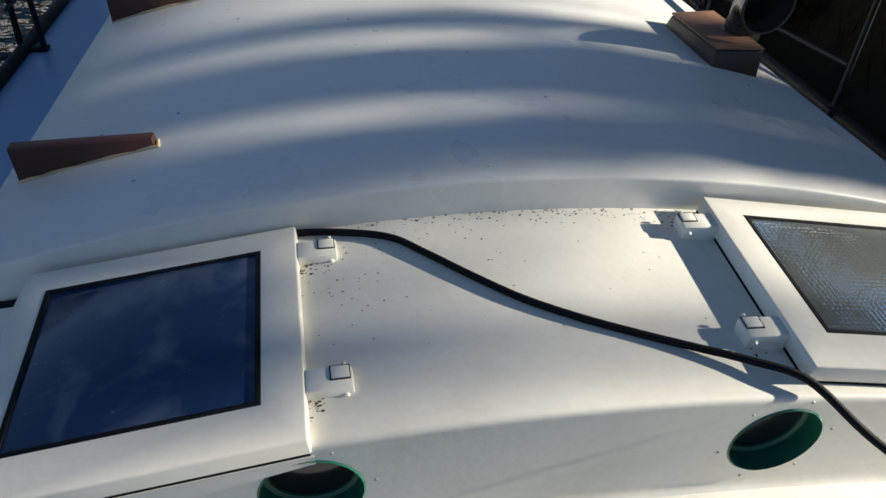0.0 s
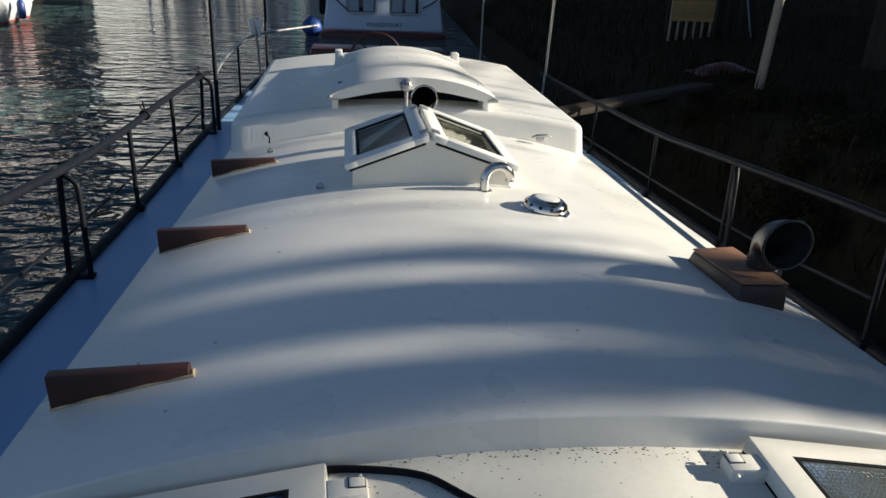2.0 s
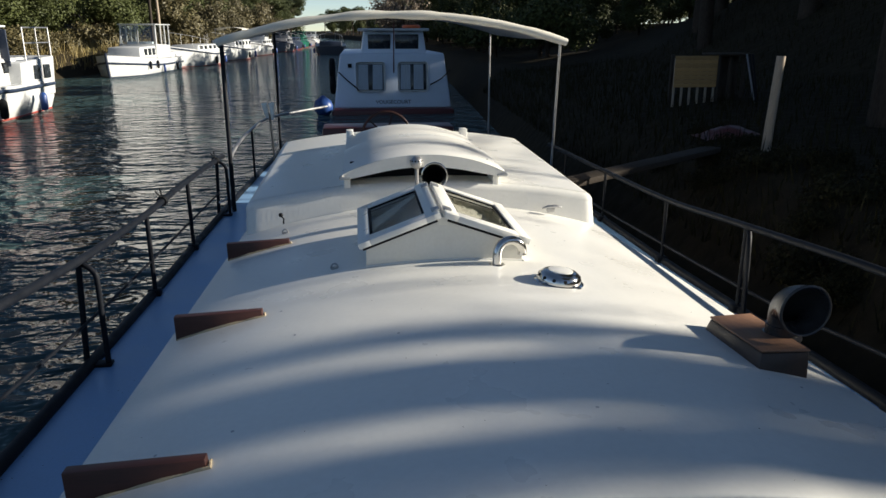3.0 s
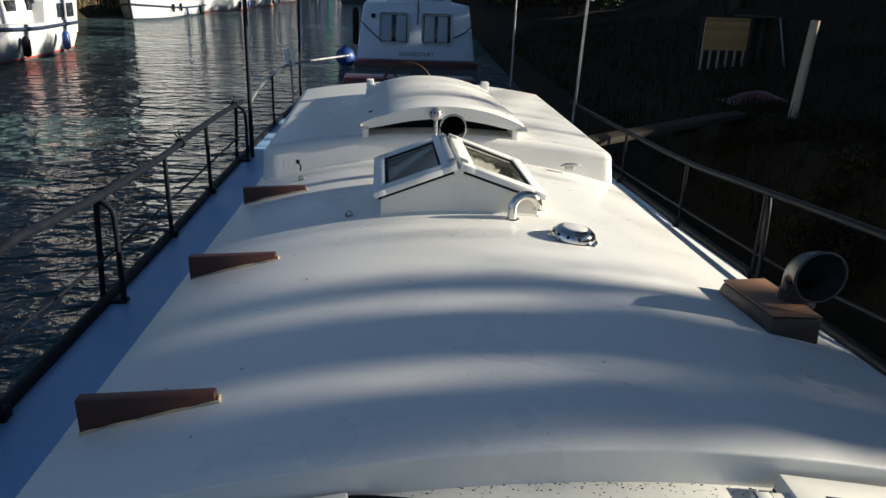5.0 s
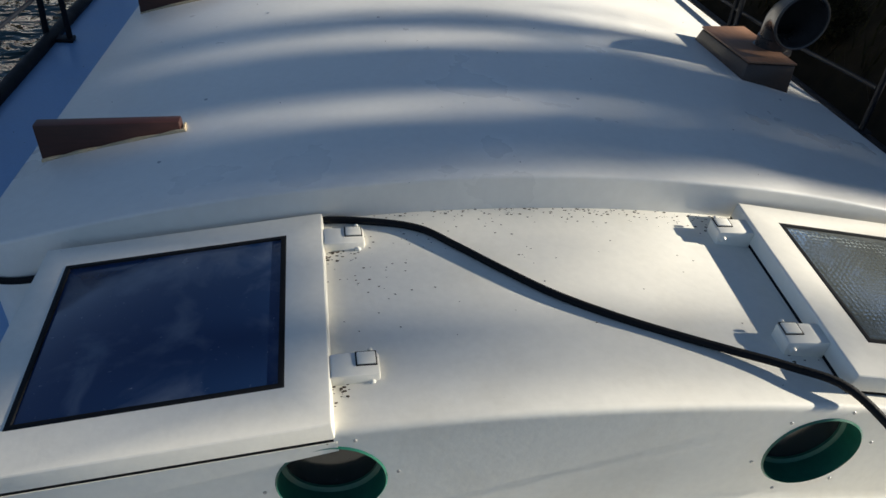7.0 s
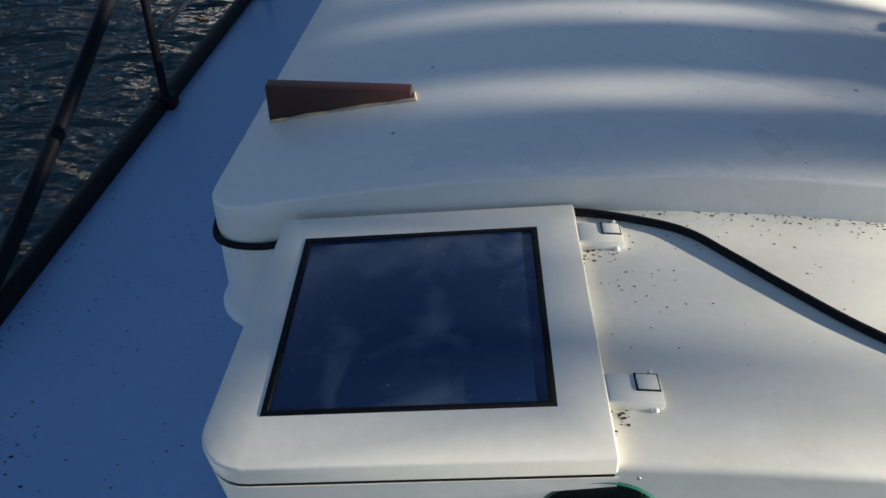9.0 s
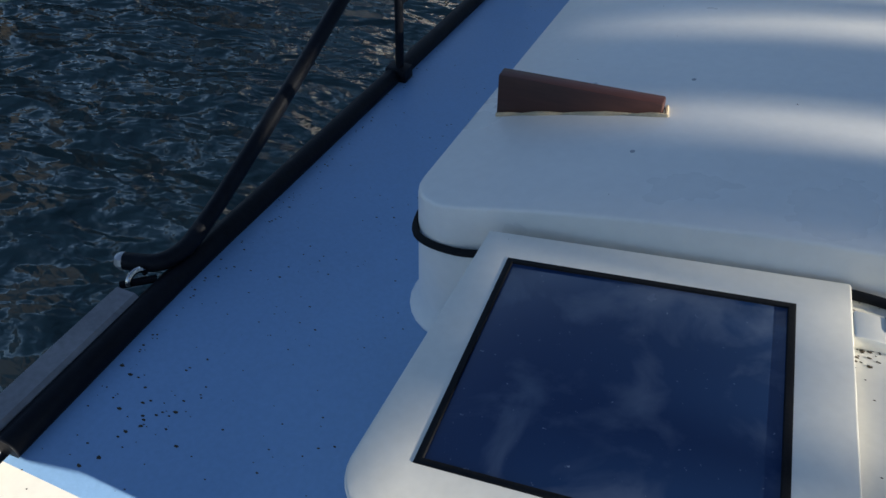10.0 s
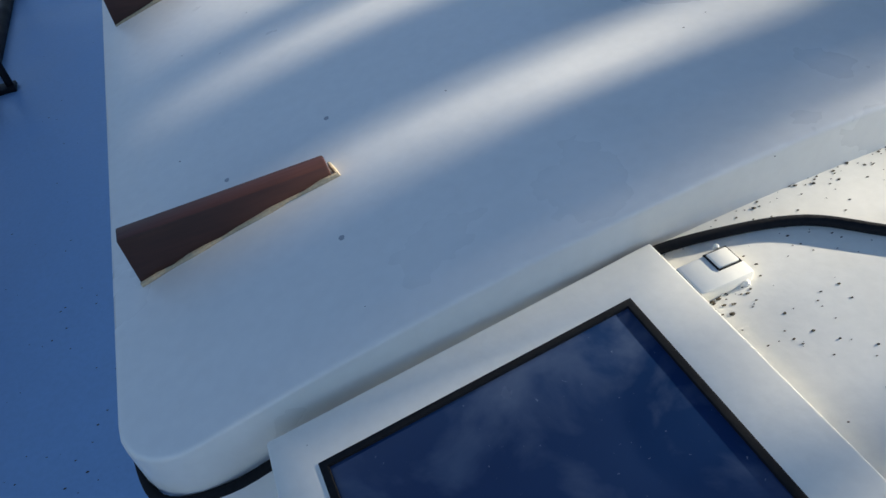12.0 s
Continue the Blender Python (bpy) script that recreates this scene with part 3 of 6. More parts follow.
        lo, hi = [sb.verts.new((s * u, y, z0 + (z1 - z0 - 0.012) * 0.85 * (1 - u / w) * (z1 - z0 > 0.03))) for u, y in ring], [sb.verts.new((s * u, y, z1)) for u, y in ring]
        sb.faces.new(lo)
        sb.faces.new(hi)
        for i in range(len(ring)):
            j = (i + 1) % len(ring)
            sb.faces.new((lo[i], lo[j], hi[j], hi[i]))
        return sb

    wpart("joint", put(slab(0.0015, -th - 0.006, -th + 0.001)), RUBBER, thing, "dark joint under the lid")
    wpart("coaming", put(slab(0.0, -0.125, -th - 0.0055)), CREAM, thing)
    for yc in (-0.014, -0.378 + short * 0.7):
        h = boxed(min(0, mirror * 0.084), max(0, mirror * 0.084), yc - 0.028, yc + 0.027, -0.04 - lift * 0.7, -0.001, 0.005)
        put = level
        hinge = wpart("hinge", put(h), CREAM, thing, "painted-over strap hinge")
        knuckle = boxed(min(mirror * 0.046, mirror * 0.078), max(mirror * 0.046, mirror * 0.078), yc - 0.004, yc + 0.024, -0.01, 0.0025, 0.002)
        wpart("knuckle", put(knuckle), CREAM, hinge)
        line = bmesh.new()
        for q in ((0.0436, 0.0460, -0.006, 0.026), (0.0436, 0.080, -0.0065, -0.0042), (0.0436, 0.080, 0.0242, 0.0262), (0.0782, 0.0800, -0.006, 0.026)):
            box(line, min(mirror * q[0], mirror * q[1]), max(mirror * q[0], mirror * q[1]), yc + q[2], yc + q[3], -0.004, 0.0004)
        wpart("gap", put(line), RUBBER, hinge, "dark gap round the knuckle")
        pin = lathe([(0.0065, 0), (0.0065, 0.004), (0.004, 0.007), (0, 0.0075)], 12, m=pose(mirror * 0.07, yc - 0.027, -0.018, 90))
        wpart("pin", put(pin), CREAM, hinge)
        peg = lathe([(0.004, 0), (0.004, 0.006), (0, 0.009)], 8, m=pose(mirror * 0.07, yc + 0.032, -0.006))
        wpart("peg", put(peg), CREAM, hinge)
    return thing


deck_hatch(1, NAVY, "closed white deck hatch with a dark navy tinted pane")
deck_hatch(-1, PEBBLE, "closed white deck hatch with a pressed glass pane")


# ---- black cable along the cabin front and over the fore cabin ----
def fz(x, y):
    return fore_roof(x, y) + 0.007


cable = base("cable", -0.66, 0.3, 0.2, label="thick black cable lying across the fore cabin roof", category="cable")
XL = XC - 1.23
pts = [(XL - 0.008, 2.4, 0.10), (XL - 0.009, 1.2, 0.15), (XL - 0.009, 0.5, 0.185), (XL - 0.009, 0.3, 0.205), (XL - 0.006, 0.21, 0.222), (XL + 0.025, 0.102, 0.235), (XL + 0.12, 0.069, 0.25), (XL + 0.25, 0.066, 0.29),
       (-0.2, 0.067, 0.335), (-0.05, 0.067, 0.375), (0.07, 0.066, fz(0.07, 0)), (0.18, 0.045, fz(0.18, 0)), (0.28, 0.008, fz(0.28, 0)), (0.35, -0.058, fz(0.35, 0)), (0.43, -0.14, fz(0.43, 0)), (0.52, -0.222, fz(0.52, 0)),
       (0.62, -0.287, fz(0.62, 0)), (0.72, -0.337, fz(0.72, 0)), (0.81, -0.38, fz(0.81, 0) + 0.004), (0.90, -0.425, fz(0.9, 0) + 0.012), (0.985, -0.48, fz(0.98, 0) + 0.018), (1.06, -0.575, 0.385), (1.16, -0.66, 0.33), (1.3, -0.78, 0.24), (1.42, -0.9, 0.125)]
wpart("sheath", sweep(smooth_path(pts, 6), 0.008, 10), RUBBER, cable)


# ---- wooden chocks on the roof edge ----
def chock(y, x=XC - 1.165):
    thing = base("wooden_chock", x, y, main_roof(x, y), label="wedge-shaped brown varnished chock bedded on the cabin roof", category="chock", group="roof chocks")
    z0, z1 = main_roof(x, y), main_roof(x + 0.34, y)
    top0, top1 = z0 + 0.098, z1 + 0.026
    t = 0.036
    b = hull_of([(x - 0.006, y, z0 - 0.01), (x + 0.342, y, z1 - 0.012), (x + 0.342, y + t, z1 - 0.012), (x - 0.006, y + t, z0 - 0.01),
                 (x - 0.008, y, top0), (x + 0.338, y, top1), (x + 0.338, y + t, top1), (x - 0.008, y + t, top0)], 0.004)
    wpart("wedge", b, WOOD, thing)
    bead = bmesh.new()
    rng = random.Random(int(y * 100))
    pts = [(x + 0.355 * i / 12 - 0.005, y - 0.002, main_roof(x + 0.355 * i / 12, y) + rng.uniform(0, 0.003)) for i in range(13)]
    pts += [(x + 0.346, y + 0.02, main_roof(x + 0.35, y) + 0.003), (x + 0.345, y + t + 0.003, z1 + 0.002)]
    sweep(pts, [0.0035 + rng.uniform(-0.001, 0.0025) for _ in pts[:-2]] + [0.004, 0.003], 7, bead)
    wpart("sealant", bead, SEALANT, thing, "cracked cream sealant bead")
    return thing


for y in (0.45, 1.605, 2.845):
    chock(y)


# ---- cowl ventilators ----
def cowl(x, y, z, mouth, pipe, height, mat, label, reach):
    thing = base("cowl_ventilator", x, y, z, label=label, category="ventilator")
    path, rad = [], []
    for i in range(4):
        path.append((x, y, z + height * 0.55 * i / 3))
        rad.append(pipe * (1.12 if i == 0 else 1.0))
    n = 12
    zc = z + height * 0.55
    for i in range(1, n + 1):
        t = i / n * math.pi / 2
        path.append((x, y - reach * (1 - math.cos(t)), zc + height * 0.45 * math.sin(t)))
        rad.append(pipe + (mouth - pipe) * (i / n) ** 1.6)
    last = path[-1]
    path.append((x, last[1] - 0.02, last[2]))
    rad.append(mouth * 1.03)
    outer = sweep(path, rad, 28, caps=False)
    inner_r = [r - 0.006 for r in rad]
    sweep(path[3:], inner_r[3:], 28, outer, caps=False)
    wpart("horn", outer, mat, thing, smooth=60)
    ring = [(x + mouth * 1.03 * math.cos(t), path[-1][1], path[-1][2] + mouth * 1.03 * math.sin(t)) for t in (2 * math.pi * k / 36 for k in range(37))]
    wpart("rim", sweep(ring, 0.0055, 8, caps=False), mat, thing, "rolled rim")
    wpart("collar", lathe([(pipe * 1.35, 0), (pipe * 1.35, 0.012), (pipe * 1.1, 0.016), (pipe * 1.1, 0.05), (pipe * 0.98, 0.052)], 28, m=pose(x, y, z)), mat, thing)
    # black disc paints in the shade down the pipe
    wpart("shade_fill", lathe([(0, 0), (pipe * 0.9, 0), (pipe * 0.9, 0.004), (0, 0.004)], 24, m=pose(x, y, z + height * 0.3)), RUBBER, thing, "black disc for the shade inside the pipe")
    return thing


cowl(1.62, 1.07, 0.41, 0.086, 0.052, 0.145, COWLBLACK, "black cowl ventilator on a brown wooden box", 0.1)
vent_box = base("ventilator_box", 1.54, 1.1, 0.33, label="brown wooden box with sloping top on the roof edge", category="box")
bz = main_roof
b = hull_of([(1.435, 0.88, bz(1.435, 0.88) - 0.01), (1.615, 0.88, bz(1.615, 0.88) - 0.01), (1.62, 1.30, bz(1.62, 1.3) - 0.01), (1.43, 1.27, bz(1.43, 1.27) - 0.01),
             (1.45, 0.90, 0.432), (1.622, 0.90, 0.427), (1.63, 1.30, 0.40), (1.455, 1.275, 0.405)], 0.005)
wpart("body", b, BOXWOOD, vent_box)
b = hull_of([(1.448, 0.898, 0.434), (1.624, 0.898, 0.429), (1.632, 1.302, 0.402), (1.453, 1.277, 0.407), (1.448, 0.898, 0.440), (1.624, 0.898, 0.435), (1.632, 1.302, 0.41), (1.453, 1.277, 0.415)], 0.002)
wpart("top_board", b, PLY, vent_box, "brown top board, coloured lighter for the sun on it")
cowl(0.553, 2.975, main_roof(0.56, 2.975), 0.071, 0.045, 0.285, CHROME, "polished cowl ventilator behind the skylight", 0.09)


# ---- round vents ----
def dome_vent(x, y, r):
    z = main_roof(x, y)
    thing = base("roof_vent", x, y, z, label="round chromed deck vent with a white lens", category="ventilator")
    tilt = Matrix.Translation((x, y, z - 0.002)) @ Matrix.Rotation(math.atan(0.254 * (x - XC)), 4, "Y")
    wpart("flange", lathe([(r * 1.12, 0), (r * 1.12, 0.004), (r * 1.0, 0.008), (r * 0.95, 0.006)], 36, m=tilt), CHROME, thing)
    wpart("dome", lathe([(r * 0.98, 0.005), (r * 0.98, 0.022), (r * 0.9, 0.04), (r * 0.72, 0.052), (r * 0.6, 0.054), (r * 0.58, 0.05), (0, 0.05)], 36, m=tilt), CHROME, thing)
    wpart("lens", lathe([(r * 0.56, 0.05), (r * 0.55, 0.056), (r * 0.3, 0.06), (0, 0.061)], 32, m=tilt), WHITE, thing, "cloudy white lens")
    for k in range(12):
        aa = 2 * math.pi * k / 12
        hole = lathe([(0, 0.0), (0.0075, 0.0), (0.0075, 0.002), (0, 0.002)], 12, m=tilt @ Matrix.Translation((r * 0.955 * math.cos(aa), r * 0.955 * math.sin(aa), 0.029)) @ Matrix.Rotation(aa, 4, "Z") @ Matrix.Rotation(radians(66), 4, "Y"))
        wpart("air_hole", hole, RUBBER, thing)
    for k in range(4):
        aa = 2 * math.pi * k / 4 + 0.6
        ear = lathe([(0.014, 0), (0.014, 0.008), (0.006, 0.012), (0, 0.012)], 12, m=tilt @ Matrix.Translation((r * 1.12 * math.cos(aa), r * 1.12 * math.sin(aa), 0)))
        wpart("screw_ear", ear, CHROME, thing)
    return thing


dome_vent(0.975, 1.715, 0.096)
mush = base("mushroom_vent", 0.50, 3.47, 0.5, label="small grey metal ball vent in front of the sliding hatch", category="ventilator")
wpart("stem", lathe([(0.013, 0), (0.013, 0.14)], 16, m=pose(0.50, 3.47, 0.49)), DULLSTEEL, mush)
wpart("cap", lathe([(0.042 * math.sin(t), -0.042 * math.cos(t)) for t in (math.pi * i / 12 for i in range(13))], 28, m=pose(0.50, 3.47, 0.655)), DULLSTEEL, mush)
for k in range(6):
    t = math.pi * (1.05 + 0.18 * k)
    wpart("air_hole", lathe([(0, 0), (0.006, 0), (0.006, 0.002), (0, 0.002)], 10, m=Matrix.Translation((0.50, 3.47, 0.655)) @ Matrix.Rotation(t, 4, "Z") @ Matrix.Rotation(radians(72), 4, "Y") @ Matrix.Translation((0, 0, 0.0415))), RUBBER, mush)

# swan-neck pipe beside the skylight
neck = base("swan_neck_pipe", 0.75, 1.98, 0.43, label="polished steel swan-neck vent pipe", category="pipe")
cx, cy = 0.812, 1.965
pts = [(cx - 0.062, cy, main_roof(cx, cy) - 0.004), (cx - 0.062, cy, 0.48)]
pts += [(cx - 0.062 * math.cos(t), cy + 0.01 * t, 0.48 + 0.062 * math.sin(t)) for t in (i / 12 * math.pi for i in range(1, 13))]
pts += [(cx + 0.062, cy + 0.03, 0.466)]
wpart("pipe", sweep(pts, 0.0215, 18), CHROME, neck)
wpart("flange", lathe([(0.036, 0), (0.036, 0.006), (0.024, 0.009)], 20, m=pose(cx - 0.062, cy, main_roof(cx, cy) - 0.001)), CHROME, neck)

# ---- skylight ----
SX0, SX1, SY0, SY1, EAVE, RIDGE = 0.15, 0.885, 2.05, 2.74, 0.52, 0.652
skylight = base("skylight", 0.52, 2.45, 0.4, label="white gabled skylight with two glazed lids", category="skylight")
SM = (SX0 + SX1) / 2 - 0.012


def gable(y0, y1):
    bm = bmesh.new()
    pr = [(SX0, 0.30), (SX1, 0.30), (SX1, EAVE - 0.02), (SM, RIDGE - 0.02), (SX0, EAVE - 0.02)]
    a_r = [bm.verts.new((x, y0, z)) for x, z in pr]
    b_r = [bm.verts.new((x, y1, z)) for x, z in pr]
    bm.faces.new(a_r)
    bm.faces.new(b_r[::-1])
    for i in range(5):
        j = (i + 1) % 5
        bm.faces.new((a_r[i], a_r[j], b_r[j], b_r[i]))
    return bm


wpart("front_gable", gable(SY0, SY0 + 0.03), CREAM, skylight)
wpart("back_gable", gable(SY1 - 0.03, SY1), CREAM, skylight)
for x in (SX0, SX1 - 0.03):
    wpart("side_wall", boxed(x, x + 0.03, SY0 + 0.03, SY1 - 0.03, 0.3, EAVE - 0.022), CREAM, skylight)
wpart("ridge_beam", boxed(SM - 0.025, SM + 0.025, SY0 - 0.004, SY1 + 0.01, RIDGE - 0.045, RIDGE - 0.008, 0.003), CREAM, skylight)
# unseen panel, added to keep sun from passing through the skylight
wpart("sun_stop", boxed(SM - 0.012, SM + 0.012, SY0 + 0.031, SY1 - 0.031, 0.36, RIDGE - 0.047), CURTAIN, skylight, "unseen panel added under the ridge to stop the sun")
b = bmesh.new()
sweep([(SX0 - 0.008 + 0.01 * i, SY0 - 0.003, main_roof(SX0 + 0.01 * i, SY0) + 0.002) for i in range(76)], [0.005 + 0.003 * abs(math.sin(i * 1.7)) for i in range(76)], 6, b)
wpart("sealant", b, WHITE, skylight)
for side in (-1, 1):
    xe = SX0 - 0.03 if side < 0 else SX1 + 0.03
    run, rise = abs(xe - SM), RIDGE - EAVE + 0.012
    slope = math.atan2(rise, run)
    length = math.hypot(run, rise)
    m = Matrix.Translation((SM, 0, RIDGE)) @ Matrix.Rotation(side * slope, 4, "Y")

    def on_slope(bm):
        bmesh.ops.transform(bm, matrix=m, verts=bm.verts)
        return bm

    lid = bmesh.new()
    y0, y1 = SY0 - 0.025, SY1 + 0.02
    u0, u1 = 0.008, length
    iu0, iu1, iy0, iy1 = 0.075, length - 0.06, y0 + 0.09, y1 - 0.08
    for q in ((u0, iu0, y0, y1), (iu1, u1, y0, y1), (iu0, iu1, y0, iy0), (iu0, iu1, iy1, y1)):
        xs = sorted((side * q[0], side * q[1]))
        box(lid, xs[0], xs[1], q[2], q[3], -0.005, 0.024, 0.0025)
    frame_ob = wpart("lid", on_slope(lid), WHITE, skylight, "white hinged lid frame")
    xs = sorted((side * (iu0 - 0.005), side * (iu1 + 0.005)))
    pane = wpart("pane", on_slope(boxed(xs[0], xs[1], iy0 - 0.005, iy1 + 0.005, 0.004, 0.010)), CLEAR, skylight, "clear glass pane")
    pane.visible_shadow = False
    cloth = bmesh.new()
    rows = []
    for j in range(9):
        yy = iy0 - 0.02 + (iy1 - iy0 + 0.04) * j / 8
        rows.append([cloth.verts.new((side * (iu0 - 0.03 + (iu1 - iu0 + 0.04) * k / 8), yy, -0.04 + 0.012 * math.sin(1.9 * k + 2.3 * j + side))) for k in range(9)])
    for r0, r1 in zip(rows, rows[1:]):
        for k in range(8):
            cloth.faces.new((r0[k], r0[k + 1], r1[k + 1], r1[k]))
    # right blind is paler, for the sky reflected in that pane
    wpart("blind", on_slope(cloth), CURTAIN if side < 0 else CANVAS, skylight, "pale crumpled blind behind the glass")
    # white strip added in place of a pale diagonal reflection
    if side < 0:
        streak = bmesh.new()
        for z in (0.000, -0.006):
            streak.verts.new((-iu1, iy0 + 0.22 * (iy1 - iy0), z)), streak.verts.new((-iu1, iy0 + 0.56 * (iy1 - iy0), z)), streak.verts.new((-iu0, iy1 + 0.02, z)), streak.verts.new((-iu0, iy1 - 0.05, z))
        bmesh.ops.convex_hull(streak, input=streak.verts[:])
        wpart("reflection_strip", on_slope(streak), WHITE, skylight, "white strip standing for a reflection in the left pane")
    gk = bmesh.new()
    for q in ((iu0 - 0.002, iu0 + 0.012, iy0, iy1), (iu1 - 0.012, iu1 + 0.002, iy0, iy1), (iu0, iu1, iy0 - 0.002, iy0 + 0.012), (iu0, iu1, iy1 - 0.012, iy1 + 0.002)):
        xs = sorted((side * q[0], side * q[1]))
        box(gk, xs[0], xs[1], q[2], q[3], 0.008, 0.016, 0.001)
    wpart("gasket", on_slope(gk), RUBBER, skylight)
    xs = sorted((side * 0.03, side * (length - 0.012)))
    for ya, yb in ((SY0 - 0.006, SY0 + 0.02), (SY1 - 0.02, SY1 + 0.006)):
        wpart("seal", on_slope(boxed(xs[0], xs[1], ya, yb, -0.02, -0.004)), RUBBER, skylight, "dark seal under the lid")
    for yy in (SY0 + 0.03, SY1 - 0.1):
        xs = sorted((side * 0.0, side * 0.04))
        wpart("hinge", on_slope(boxed(xs[0], xs[1], yy, yy + 0.05, 0.02, 0.032, 0.002)), DULLSTEEL, skylight)


# ---- small roof fittings ----
def roof_eye(x, y, roof, label, flat=False):
    z = roof(x, y)
    thing = base("deck_eye", x, y, z, label=label, category="fitting", group="roof fittings")
    wpart("plate", lathe([(0.02, 0), (0.02, 0.004), (0.01, 0.006)], 16, m=pose(x, y, z - 0.001)), DULLSTEEL, thing)
    pts = [(x + 0.016 * math.cos(t), y, z + 0.004 + 0.02 * math.sin(t)) for t in (i / 10 * math.pi for i in range(11))]
    wpart("eye", sweep(pts, 0.004, 8), DULLSTEEL, thing)
    return thing


roof_eye(0.0, 2.12, main_roof, "small steel ring fitting on the roof")
roof_eye(-0.33, 3.18, main_roof, "small steel ring fitting on the roof")
ant = base("antenna_mount", -0.37, 3.36, 0.33, label="small dark ball fitting on a bent stalk", category="fitting")
wpart("stalk", sweep([(-0.355, 3.36, 0.30), (-0.352, 3.355, 0.335), (-0.366, 3.35, 0.352)], 0.005, 8), BLACK, ant)
wpart("ball", lathe([(0, -0.015), (0.011, -0.01), (0.015, 0), (0.011, 0.01), (0, 0.015)], 14, m=pose(-0.368, 3.35, 0.36)), BLACK, ant)
clt = base("roof_cleat", 1.38, 3.40, 0.36, label="small steel cleat on the sloping cabin front", category="cleat")
wpart("foot", boxed(1.355, 1.405, 3.375, 3.42, 0.32, 0.362, 0.006), DULLSTEEL, clt)
wpart("horns", sweep([(1.315, 3.37, 0.352), (1.35, 3.366, 0.364), (1.41, 3.366, 0.366), (1.445, 3.37, 0.356)], [0.005, 0.010, 0.010, 0.005], 10), DULLSTEEL, clt)
for x, y in ((-0.237, 0.626), (-0.44, 0.60), (1.52, 0.77), (-0.12, 1.30), (-0.2, 1.62), (1.25, 2.6), (1.42, 2.3), (0.25, 1.15), (0.75, 0.5), (-0.3, 0.3)):
    d = lathe([(0.006, 0), (0.005, 0.001), (0, 0.0015)], 10, m=pose(x, y, main_roof(x, y) - 0.0005))
    wpart("filled_plug", d, DULLSTEEL, barge)

# ---- guard rails ----
rail = base("guard_rail", XC - 1.74, 2.5, 0, label="black painted tube guard rail along the side deck", category="railing", group="guard rails")


def XR(y):
    return XC - half_beam(y)


top_l = [(XR(5.6) + 0.01, 5.66, 0.372), (XR(4.9), 4.9, 0.392), (XR(4.0), 4.0, 0.408), (XR(3.3), 3.33, 0.406), (XR(2.74), 2.74, 0.424), (XR(2.25), 2.25, 0.445), (XR(1.7), 1.7, 0.488), (XR(1.3), 1.3, 0.512), (XR(1) + 0.0, 0.95, 0.425), (XR(0.5) - 0.005, 0.52, 0.235),
         (XR(0.2) - 0.004, 0.2, 0.112), (XR(0) - 0.006, 0.07, 0.066), (XR(0) - 0.012, 0.015, 0.054), (XR(0) - 0.038, -0.035, 0.052), (XR(0) - 0.105, -0.062, 0.054)]
wpart("top_rail", sweep(smooth_path(top_l, 5), 0.0205, 14), BLACK, rail, "worn tube, bent down to the gunwale")
wpart("end_cap", lathe([(0.0, -0.021), (0.015, -0.015), (0.021, 0), (0.015, 0.015), (0, 0.021)], 14, m=pose(XR(0) - 0.108, -0.063, 0.054)), DULLSTEEL, rail)


def top_z(y):
    pts = sorted((p[1], p[2]) for p in top_l)
    for (ya, za), (yb, zb) in zip(pts, pts[1:]):
        if ya <= y <= yb:
            return za + (zb - za) * (y - ya) / (yb - ya)
    return pts[-1][1]


for y in (1.08, 3.22, 4.28):
    bmp = sweep([(XR(y) + 0.015, y, deck_z(0, y) + 0.0), (XR(y) + 0.005, y + 0.03, top_z(y) - 0.005)], 0.0145, 10)
    wpart("post", bmp, BLACK, rail)
    wpart("foot", boxed(XR(y) - 0.025, XR(y) + 0.05, y - 0.03, y + 0.03, deck_z(0, y), deck_z(0, y) + 0.045, 0.006), BLACK, rail)
for y in (2.14, 5.4):
    wpart("post", sweep([(XR(y) - 0.02, y + 0.02, deck_z(0, y)), (XR(y) - 0.005, y + 0.05, top_z(y))], 0.0145, 10), BLACK, rail)
    u = [(XR(y) + 0.082, y + 0.01, deck_z(0, y) - 0.01), (XR(y) + 0.078, y + 0.02, deck_z(0, y) + 0.2), (XR(y) + 0.074, y + 0.03, top_z(y) - 0.10), (XR(y) + 0.06, y + 0.035, top_z(y) - 0.055), (XR(y) + 0.03, y + 0.04, top_z(y) - 0.03), (XR(y), y + 0.05, top_z(y) - 0.022)]
    wpart("brace", sweep(smooth_path(u, 5), 0.0135, 10), BLACK, rail)
    wpart("foot", boxed(XR(y) - 0.035, XR(y) + 0.1, y - 0.02, y + 0.04, deck_z(0, y), deck_z(0, y) + 0.018, 0.005), BLACK, rail)
mid = [(XR(y) + 0.004, y, deck_z(0, y) + 0.215 + (0.03 if y < 2 else 0)) for y in (1.09, 2.14, 3.22, 4.28, 5.4)]
wpart("mid_rail", sweep(smooth_path(mid, 3), 0.008, 8), BLACK, rail, "thin middle rail")
